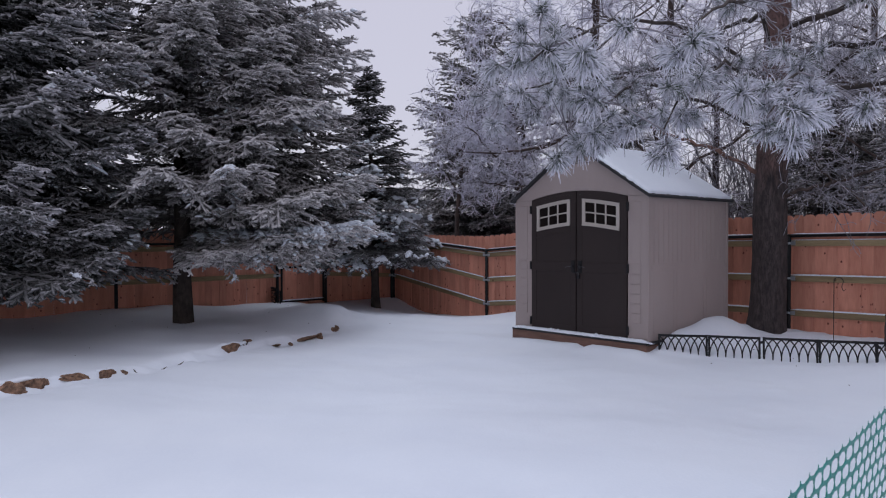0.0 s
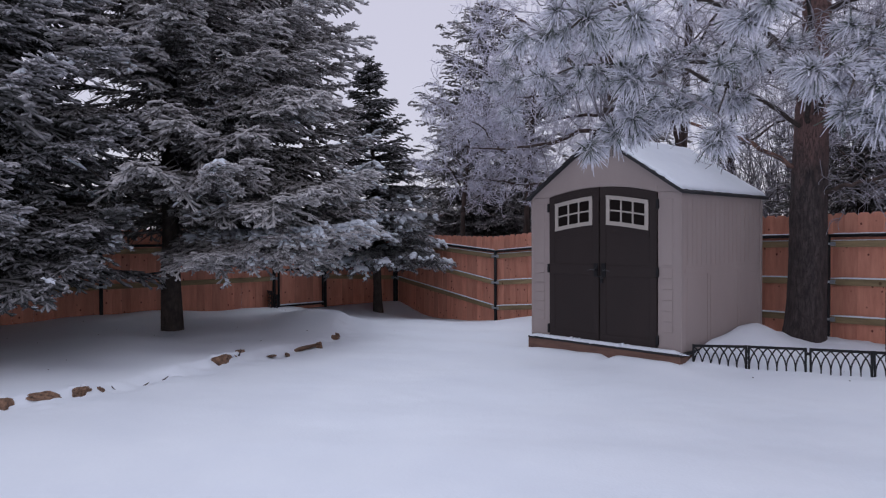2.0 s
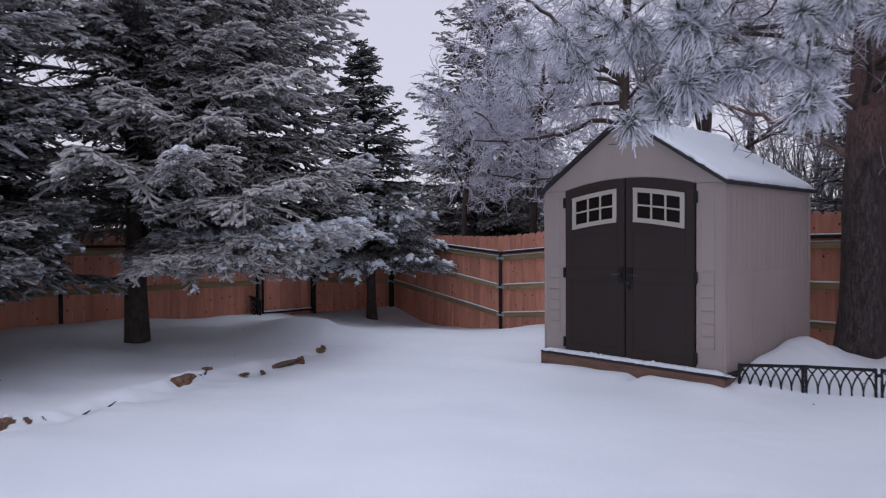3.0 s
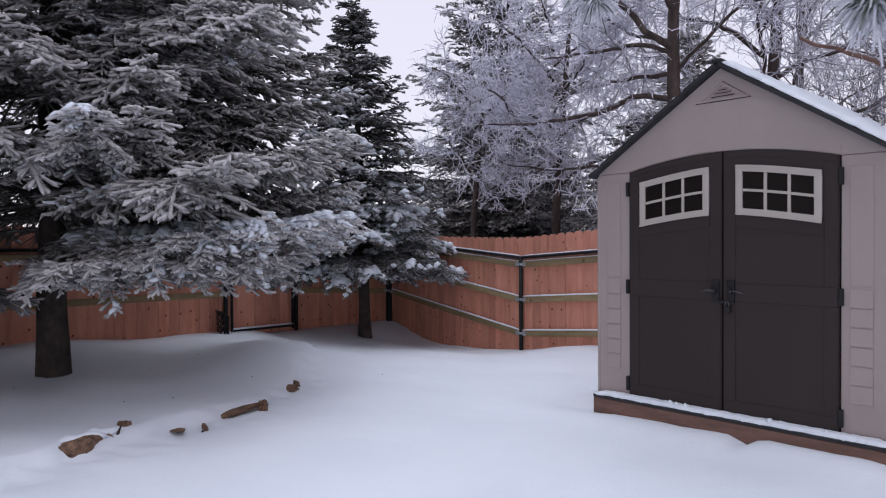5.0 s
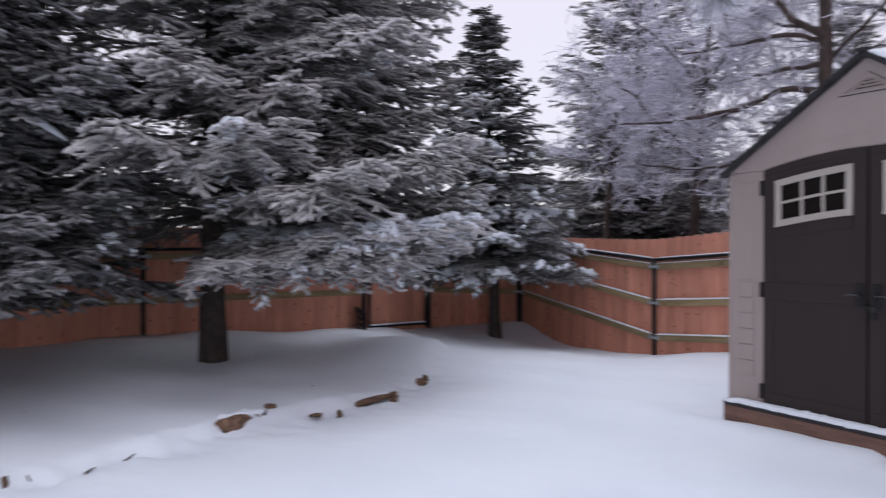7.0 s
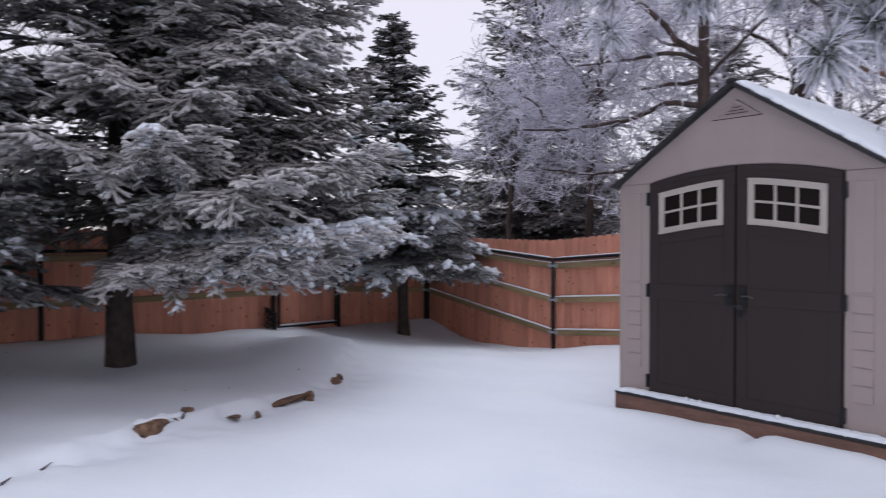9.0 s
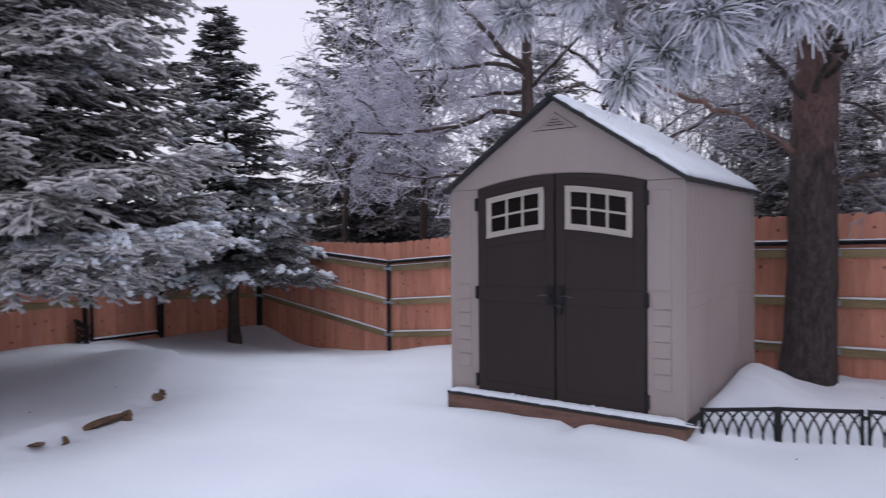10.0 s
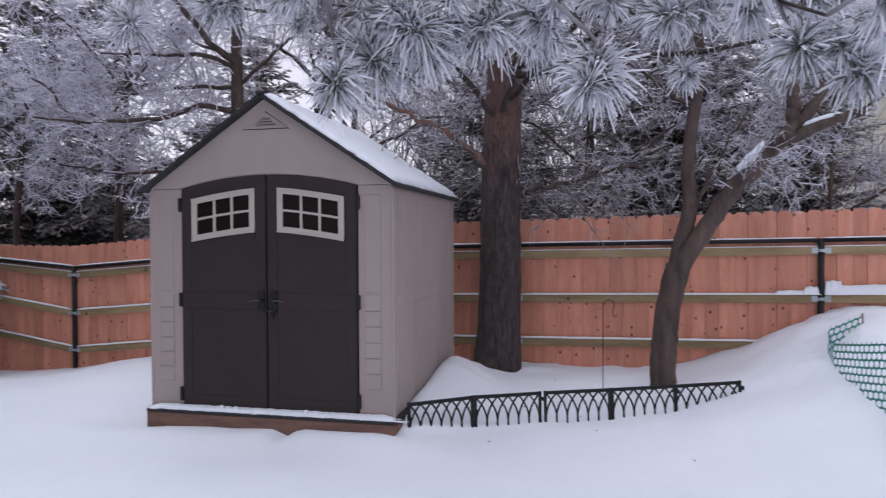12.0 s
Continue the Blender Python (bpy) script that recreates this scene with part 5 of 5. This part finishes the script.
# bare trees behind the fence
bare_tree("bare_tree", -2.55, 4.1, "leafless tree behind the shed with rime-white twigs",
          ([(0, 0, -0.2), (0.03, 0, 2.5), (-0.02, 0.05, 4.2), (0.1, 0.1, 7.5)], 0.125, 0.045),
          [([(0, 0, 3.35), (-0.5, -0.15, 3.46), (-1.0, -0.25, 3.25), (-2.2, -0.3, 3.25), (-3.2, -0.4, 3.35)], 0.043, 0.012),
           ([(0, 0, 4.05), (-0.3, -0.1, 4.3), (-0.7, -0.2, 4.8), (-1.3, -0.3, 5.4), (-2.2, -0.3, 6.1), (-3.2, -0.2, 6.5)], 0.050, 0.010),
           ([(0.05, 0, 4.9), (-0.5, 0.1, 5.3), (-1.2, 0.2, 5.9), (-2.2, 0.3, 6.9)], 0.036, 0.010),
           ([(-0.02, 0, 4.0), (-0.5, -0.1, 4.2), (-0.95, 0.0, 4.22), (-2.4, 0.2, 4.4)], 0.036, 0.012),
           ([(0, 0, 3.7), (-0.6, 0.3, 3.8), (-1.6, 0.6, 3.9), (-3.2, 0.8, 3.8)], 0.035, 0.01),
           ([(0, 0, 2.2), (-0.8, -0.2, 2.5), (-1.9, -0.2, 2.5), (-3.0, -0.1, 2.7)], 0.03, 0.01)] + spread_limbs(7.4, 9, 2.6, 4, 0.5, 0.034),
          31, (9, 8, 5), (1.2, 0.5, 0.22), frost=(0.45, 0.88, 1.0), curl=0.5, z0=-0.2)
bare_tree("bare_tree", -1.8, 5.3, "leafless tree behind the shed with rime-white twigs", ([(0, 0, -0.2), (0.1, 0, 3.0), (0.3, 0.1, 7.5)], 0.13, 0.04), spread_limbs(7.2, 12, 2.6, 9, 0.32), 37, (8, 8, 6), (1.2, 0.55, 0.22), frost=(0.38, 0.75, 0.95), z0=-0.2)
bare_tree("bare_tree", -5.2, 4.9, "leafless rime-white tree behind the fence", ([(0, 0, -0.2), (0.05, 0, 2.0), (0.3, 0.1, 5.5)], 0.09, 0.03), spread_limbs(5.4, 12, 2.3, 5, 0.42, 0.035), 41, (9, 8, 5), (1.0, 0.5, 0.22), frost=(0.5, 0.9, 1.0), curl=0.5, z0=-0.2)
bare_tree("bare_tree", -6.9, 4.6, "leafless rime-white tree behind the fence", ([(0, 0, -0.2), (0.05, 0, 2.0), (0.3, 0.1, 4.6)], 0.07, 0.03), spread_limbs(4.4, 9, 1.9, 25, 0.45, 0.03), 42, (8, 7, 5), (0.9, 0.45, 0.2), frost=(0.5, 0.9, 1.0), curl=0.5, z0=-0.2)
bare_tree("bare_tree", 2.3, 4.9, "leafless rime-white tree beyond the fence", ([(0, 0, -0.2), (0.1, 0, 2.5), (0.2, 0.1, 6.0)], 0.08, 0.03), spread_limbs(5.8, 14, 2.2, 6, 0.2, 0.024), 43, (9, 9, 8), (1.0, 0.42, 0.14), (0.009, 0.005, 0.0038), frost=(0.18, 0.42, 0.58), curl=0.42, z0=-0.2)
bare_tree("bare_tree", 5.2, 4.3, "leafless rime-white tree beyond the fence", ([(0, 0, -0.2), (0.1, 0, 2.5), (0.2, 0.1, 5.0)], 0.03, 0.015), spread_limbs(4.8, 12, 1.6, 8, 0.2, 0.025), 47, (7, 9, 8), (0.9, 0.40, 0.14), (0.009, 0.005, 0.0036), frost=(0.10, 0.32, 0.48), curl=0.45, z0=-0.2)
bare_tree("bare_tree", 0.6, 10.0, "leafless rime-white tree beyond the fence", ([(0, 0, -0.2), (0.1, 0, 3.5), (0.2, 0.1, 9.0)], 0.12, 0.04), spread_limbs(8.8, 15, 3.2, 12, 0.15, 0.045), 53, (9, 8, 7), (1.5, 0.8, 0.35), (0.016, 0.009, 0.005), frost=(0.12, 0.3, 0.45), z0=-0.2)
bare_tree("bare_tree", -3.6, 11.5, "leafless rime-white tree beyond the fence", ([(0, 0, -0.2), (0.1, 0, 3.5), (0.2, 0.1, 9.0)], 0.12, 0.04), spread_limbs(8.8, 12, 3.2, 15, 0.2, 0.045), 59, (6, 6, 6), (1.5, 0.8, 0.35), (0.016, 0.009, 0.005), z0=-0.2)



def build_thicket():
    """Brush far behind the fence."""
    global RNG
    RNG = np.random.default_rng(97)
    n = 2300
    x = RNG.uniform(-15, 16, n)
    p = np.column_stack([x, 12.0 + RNG.uniform(-3.0, 3.0, n), np.full(n, -0.3)])
    p = p[(p[:, 0] < 7.0) | (p[:, 0] > 11.5)]
    n = len(p)
    s = Soup()
    j, d = shoot(s, p, unit(np.column_stack([RNG.normal(0, 0.15, (n, 2)), np.ones(n)])), RNG.uniform(3.0, 6.8, n) * np.where(p[:, 0] < -2.5, 0.6, 1.0), 0.02, 0.007, 0.10, 0.3, 4, 0.12, 0.0)
    p, w = sprout(j, d, 9, 0.6, 0.1)
    m = p + w * 0.35
    e = m + unit(w + RNG.normal(0, 0.4, w.shape)) * 0.35
    f = np.clip(RNG.normal(0.20, 0.14, len(p)), 0, 1)
    ribbons(s, p, m, e, 0.016, 0.014, f, f)
    tagged(s.link("thicket", TWIG), "distant leafless brush grey with rime", "brush", "", "stuff")


build_thicket()

# forked tree in the snowy bed
bare_tree("forked_tree", 3.13, 1.9, "forked grey-brown bare tree standing in the snowy bed",
          ([(0, 0, -0.2), (-0.01, 0, 0.13), (0.03, 0, 0.665), (0.09, 0, 1.00), (0.13, 0, 1.16)], 0.125, 0.108),
          [([(0.06, 0.01, 0.92), (0.14, 0.02, 1.22), (0.20, 0.02, 1.44), (0.25, 0.02, 1.78), (0.245, 0.03, 2.03), (0.25, 0.04, 2.46), (0.316, 0.05, 2.86), (0.34, 0.1, 3.6), (0.25, 0.2, 4.6)], 0.086, 0.025),
           ([(0.08, -0.01, 0.92), (0.18, -0.02, 1.20), (0.283, -0.02, 1.36), (0.348, -0.03, 1.456), (0.614, -0.05, 1.841), (0.846, -0.06, 2.116), (1.037, -0.06, 2.321), (1.17, -0.04, 2.47)], 0.100, 0.068),
           ([(1.0, -0.08, 2.25), (1.07, -0.10, 2.29), (1.323, -0.15, 2.40), (1.635, -0.2, 2.50)], 0.055, 0.040),
           ([(1.12, -0.05, 2.42), (1.115, -0.05, 2.6), (1.115, 0.0, 2.79)], 0.066, 0.054),
           ([(1.15, -0.05, 2.42), (1.28, -0.02, 2.58), (1.37, 0.0, 2.68), (1.55, 0.1, 4.1)], 0.062, 0.03),
           ([(0.22, 0.02, 1.6), (0.55, 0.2, 2.2), (0.9, 0.4, 2.8)], 0.02, 0.008), ([(0.3, 0.04, 2.6), (-0.3, 0.1, 3.1), (-0.9, 0.2, 3.3)], 0.025, 0.008),
           ([(0.33, 0.1, 3.4), (0.9, 0.0, 3.8), (1.6, -0.1, 3.9)], 0.025, 0.008), ([(1.2, 0, 3.0), (1.8, 0.1, 3.3), (2.3, 0.2, 3.3)], 0.025, 0.008),
           ],
          61, (8, 8, 7), (0.7, 0.4, 0.15), (0.008, 0.0045, 0.0032), frost=(0.25, 0.5, 0.72), curl=0.5, plain=(2, 3), bare=0.5)



def limb_snow(points, radii, label):
    soup = Soup()
    lumps(soup, np.array([points]), np.array([radii]), 8)
    tagged(soup.link("limb_snow", SNOW, None, "", True), label, "snow")


limb_snow([(3.77, 1.83, 1.93), (3.79, 1.83, 1.955), (3.84, 1.83, 1.99), (3.88, 1.82, 2.05), (3.92, 1.83, 2.09), (3.97, 1.83, 2.16), (3.99, 1.83, 2.20)], [0.012, 0.045, 0.056, 0.06, 0.045, 0.03, 0.008], "clump of snow lodged on the forked tree's limb")
limb_snow([(4.31, 1.79, 2.315), (4.34, 1.78, 2.335), (4.40, 1.76, 2.355), (4.47, 1.75, 2.375), (4.53, 1.74, 2.395), (4.60, 1.72, 2.41)], [0.01, 0.030, 0.034, 0.040, 0.028, 0.008], "strip of snow lying on the forked tree's stub")

# ---- long-needled pine ----


def tuft(s, wood, p, axis, size, count, frost):
    """A pom-pom of long bent needles round the end of a twig."""
    n = count
    d0 = unit(np.asarray(axis, float)[None])
    u, w = across(d0)
    a = RNG.uniform(0, 6.28, n)
    th = np.arccos(RNG.uniform(-0.30, 0.99, n))
    d = unit(d0 * np.cos(th)[:, None] + (u * np.cos(a)[:, None] + w * np.sin(a)[:, None]) * np.sin(th)[:, None])
    lobes = unit(RNG.normal(0, 1, (7, 3)) + d0 * 0.3)
    pick = lobes[RNG.integers(0, 7, n)]
    d = unit(d + pick * RNG.uniform(0.0, 1.1, n)[:, None])
    root = p + d0 * RNG.uniform(-1.1, 0.25, n)[:, None] * size * 0.55 + RNG.normal(0, 0.05, (n, 3)) * size
    L = size * RNG.uniform(0.45, 1.2, n) * RNG.choice([0.75, 1.0, 1.08], n)
    mid = root + d * (L * 0.58)[:, None] - np.outer(L * 0.04, [0, 0, 1.0])
    end = root + d * (L * 0.97)[:, None] - np.outer(L * RNG.uniform(0.04, 0.30, n), [0, 0, 1.0])
    f = np.clip(RNG.normal(frost, 0.16, n), 0, 1)
    f = np.where(RNG.uniform(0, 1, n) < 0.12, 0.15, f)
    ribbons(s, root, mid, end, 0.0036, 0.0080, np.clip(f - 0.75, 0, 1), f)
    # green needles without rime in the heart of the tuft
    m = max(8, n // 9)
    core = unit(d[:m] + d0 * 0.5)
    q = root[:m]
    ribbons(s, q, q + core * size * 0.25, q + core * size * 0.48, 0.006, 0.006, np.zeros(m), np.full(m, 0.12))
    rods(wood, p[None] - d0 * size * 0.5, p[None] + d0 * size * 0.1, 0.006, 0.008, 0.1, 0.1, 5)


def build_pine():
    global RNG
    RNG = np.random.default_rng(71)
    x, y = 1.465, 2.40
    g = float(ground(x, y))
    tree = empty("pine", (0, 0, 0), "tall pine with scaly trunk and rime-white needle tufts", "pine tree")
    zz = np.concatenate([[g - 0.25, g + 0.0, g + 0.12], np.linspace(0.3, 8.5, 60)])
    line = np.stack([x + 0.03 * zz + 0.01 * np.sin(zz * 2.1), y + 0.008 * np.sin(zz * 3), zz], 1)
    rad = np.interp(zz, [g - 0.25, g, g + 0.25, 2.4, 5, 8.5], [0.275, 0.26, 0.232, 0.200, 0.138, 0.05])
    v, t = tube(line, rad, 26, 0.022)
    tri_mesh("trunk", v, t, PINE_BARK, tree, None, True, "dark scaly trunk turning reddish above")
    part("paint_dot", prism([(x + 0.10 + 0.03 * math.cos(k), 1.22 + 0.035 * math.sin(k)) for k in np.linspace(0, 5.8, 9)], y - 0.185, y - 0.16), RED_TAG, tree, "faded red mark")
    s, wood = Soup(), Soup()
    T = lambda z: np.array([x + 0.05, y, z])
    limbs = [([T(2.0), (1.15, 2.0, 2.32), (0.55, 1.55, 2.62), (0.1, 1.2, 2.85)], 0.035, 0.014),
             ([T(2.55), (1.2, 1.2, 3.0), (1.0, -0.2, 3.0), (1.2, -1.6, 2.45), (1.55, -2.4, 2.05)], 0.030, 0.006),
             ([T(2.6), (1.9, 1.0, 3.1), (2.2, -0.6, 3.0), (2.35, -1.8, 2.4), (2.5, -2.3, 2.1)], 0.030, 0.006),
             ([T(2.75), (2.4, 1.1, 3.2), (3.0, -0.4, 3.0), (3.2, -1.8, 2.35), (3.3, -2.3, 2.1)], 0.030, 0.006),
             ([T(3.0), (2.8, 1.4, 3.3), (4.1, 0.2, 3.0), (4.7, -0.6, 2.6)], 0.030, 0.006),
             ([T(1.75), (1.95, 2.3, 1.85), (2.4, 2.2, 1.92), (3.1, 2.1, 2.1)], 0.03, 0.010),
             ([T(3.2), (0.8, 1.3, 3.4), (-0.2, 0.0, 3.3), (-0.3, -1.2, 2.95)], 0.030, 0.006),
             ([T(3.4), (1.3, 0.8, 3.8), (1.5, -1.4, 3.4), (2.0, -3.2, 2.7), (2.3, -3.7, 2.45)], 0.030, 0.006),
             ([T(3.5), (2.1, 0.6, 3.9), (2.6, -1.4, 3.3), (3.0, -3.0, 2.6)], 0.030, 0.006),
             ([T(3.6), (0.2, 2.0, 3.7), (-1.0, 1.2, 3.6)], 0.045, 0.012),
             ([T(3.7), (2.8, 2.6, 3.7), (4.2, 2.4, 3.5), (5.2, 2.2, 3.3)], 0.05, 0.012),
             ([T(3.0), (2.3, 1.7, 3.0), (3.4, 1.3, 2.9), (4.4, 1.0, 3.0)], 0.04, 0.012)]
    for k in range(16):
        z = 4.0 + k * 0.28
        a, L = 2.4 * k, 3.0 * (1 - (z - 4) / 6.5)
        h = np.array([math.cos(a), math.sin(a), 0])
        limbs.append(([T(z), T(z) + h * L * 0.5 + [0, 0, 0.25], T(z) + h * L + [0, 0, 0.05]], 0.04, 0.012))
    lines = []
    for i, (pts, r0, r1) in enumerate(limbs):
        bare = i in (0, 5)
        limb("limb", pts, r0, r1, RED_BARK if i == 0 else SMOOTH_BARK if bare else SPRUCE_BARK, tree, 16, 8, 0.06, 0.02, "peeling reddish limb" if i == 0 else "")
        lines.append(resample(pts, 14))
    spots = [(1.58, -2.48, 1.92), (2.58, -3.45, 2.45), (3.03, -3.07, 2.45), (3.06, -2.2, 2.32), (2.05, -2.7, 2.36), (0.53, -1.8, 2.77), (2.54, -2.33, 1.93), (3.40, -1.73, 2.36), (3.25, -2.18, 2.03), (2.06, -2.12, 2.20),
             (1.85, -2.3, 2.15), (1.72, -2.1, 2.30), (2.30, -2.0, 2.25), (3.55, -2.35, 2.10), (2.85, -1.6, 2.35), (0.9, -1.5, 2.65), (3.7, -1.5, 2.2), (2.6, -1.1, 2.6), (1.88, -2.18, 2.1), (1.65, -2.23, 2.06), (3.06, -0.44, 2.34), (3.45, -2.21, 1.92), (0.1, -1.68, 2.48), (0.61, -1.62, 2.58), (2.21, -1.46, 2.35), (3.14, -1.89, 2.26)]
    joints = np.concatenate([l for i, l in enumerate(lines) if i not in (0, 5)])
    for p in spots:
        p = np.array(p)
        q = joints[np.argmin(np.linalg.norm(joints - p, axis=1) + 0.8 * (joints[:, 1] < p[1]))]
        m = (p + q) / 2 + RNG.normal(0, 0.04, 3) + [0, 0, 0.05]
        rods(wood, np.array([q, m]), np.array([m, p]), np.array([0.009, 0.007]), np.array([0.007, 0.005]), 0.2, 0.3, 5)
        tuft(s, wood, p, (p - m) + np.array([0, -0.05, 0.03]), RNG.uniform(0.125, 0.18), 380, 0.95)
        for _ in range(int(RNG.integers(1, 3))):
            side = unit(RNG.normal(0, 1, (1, 3)) * [1, 1, 0.5])[0]
            c = p + side * RNG.uniform(0.10, 0.19) + [0, 0.05, 0.04]
            rods(wood, m[None], c[None], 0.006, 0.004, 0.2, 0.3, 5)
            tuft(s, wood, c, side, RNG.uniform(0.085, 0.13), 190, 0.9)
    for i, l in enumerate(lines):
        if i in (0, 5):
            continue
        d = unit(np.gradient(l, axis=0))
        # upper limbs, mostly unseen, get added larger tufts to shade shed and fence
        n = 9 if i in (3, 4, 8) else 16 if i < 9 else 6 if i < 12 else 8
        knots = RNG.integers(5 if i < 12 else 4, 14, 3)
        for k in range(n):
            t = int(knots[k % 3])
            out = unit((d[t] * 0.7 + RNG.normal(0, 0.75, 3) * [1, 1, 0.55])[None])[0]
            b = l[t] + out * RNG.uniform(0.10, 0.42) + [0, 0, -0.04]
            b[2] = max(b[2], 2.5 if b[1] < 0 else 2.75) + RNG.uniform(0, 0.1)
            m = (l[t] + b) / 2 + RNG.normal(0, 0.03, 3)
            rods(wood, np.array([l[t], m]), np.array([m, b]), np.array([0.007, 0.006]), np.array([0.006, 0.004]), 0.2, 0.35, 4)
            tuft(s, wood, b, out, RNG.uniform(0.10, 0.155) * (1.0 if i < 12 else 1.5), 190 if i < 12 else 90, 0.86)
    # bare rimed twigs near the trunk
    st = np.concatenate([l[2:9] for l in lines[:12]])
    dd = unit(np.concatenate([np.gradient(l, axis=0)[2:9] for l in lines[:12]]))
    p, w = sprout(np.stack([st, st + dd * 0.1], 1), np.stack([dd, dd], 1), 4, 0.9)
    j, d = shoot(wood, p, w, RNG.uniform(0.3, 0.9, len(p)), 0.007, 0.004, 0.12, 0.28, 5, 0.2, -0.04)
    p, w = sprout(j, d, 4, 0.8)
    shoot(wood, p, w, RNG.uniform(0.1, 0.35, len(p)), 0.0045, 0.003, 0.28, 0.5, 4, 0.3, -0.06)
    tagged(s.link("crown", PINE, tree, "long rime-white needle tufts"), kind="stuff")
    tagged(wood.link("twig_growth", TWIG, tree), kind="stuff")


build_pine()

limb_snow([(-4.50, -4.86, 2.46), (-4.46, -4.82, 2.44), (-4.42, -4.72, 2.37), (-4.37, -4.60, 2.27), (-4.32, -4.47, 2.17), (-4.27, -4.36, 2.08)], [0.01, 0.05, 0.055, 0.045, 0.04, 0.01], "ridge of snow lying on a dead spruce limb")
limb_snow([(3.44, -2.20, 1.985), (3.47, -2.20, 2.0), (3.51, -2.21, 2.01), (3.55, -2.20, 2.0), (3.58, -2.19, 1.985)], [0.01, 0.035, 0.045, 0.035, 0.008], "small clump of snow caught on a pine tuft")

# ---- litter on the snow ----


def build_litter():
    r = np.random.default_rng(5)
    xy = np.concatenate([np.stack([r.uniform(-6.6, -3.4, 18), r.uniform(-5.0, 0.2, 18)], 1), np.stack([r.uniform(1.4, 3.6, 12), r.uniform(0.0, 2.2, 12)], 1)])
    s = Soup()
    z = ground(xy[:, 0], xy[:, 1]) + 0.006
    p = np.column_stack([xy, z])
    d = unit(np.column_stack([r.normal(0, 1, (len(p), 2)), r.uniform(0.0, 0.35, len(p))]))
    rods(s, p - d * 0.006, p + d * r.uniform(0.004, 0.014, len(p))[:, None], 0.0045, 0.002, 0.0, 0.1, 4)
    stem = np.array([(-2.62, -4.12, 0), (-2.60, -4.08, 0), (-2.48, -4.36, 0), (-2.42, -4.66, 0), (-3.02, -3.06, 0), (-2.92, -2.47, 0)])
    stem[:, 2] = ground(stem[:, 0], stem[:, 1])
    way = unit(np.column_stack([r.normal(0, 0.7, (6, 2)), np.full(6, 0.8)]))
    rods(s, stem - way * 0.02, stem + way * r.uniform(0.04, 0.09, 6)[:, None], 0.012, 0.004, 0.0, 0.1, 5)
    tagged(s.link("fallen_litter", TWIG), "dark bits of bark and cone on the snow", "litter", "", "stuff")


build_litter()

# ---- far house ----


def build_house():
    house = empty("house", (12.0, 13.5, -0.2), "distant house with cream lap siding and snowy roof", "house")
    part("wall", box(-4.5, 4.5, 0.03, 6, 0, 5.2), SIDING, house)
    for k in range(42):
        lap = box(-4.5, 4.5, 0.0, 0.034, 0.1 + k * 0.12, 0.1 + k * 0.12 + 0.118)
        for v in lap.verts:
            if v.co.y < 0.01 and v.co.z > 0.16 + k * 0.12:
                v.co.y += 0.022
        part("siding_lap", lap, SIDING, house)
    part("roof", prism([(-5, 5.1), (5, 5.1), (0, 7.6)], -0.4, 6.4), SNOW, house)


build_house()
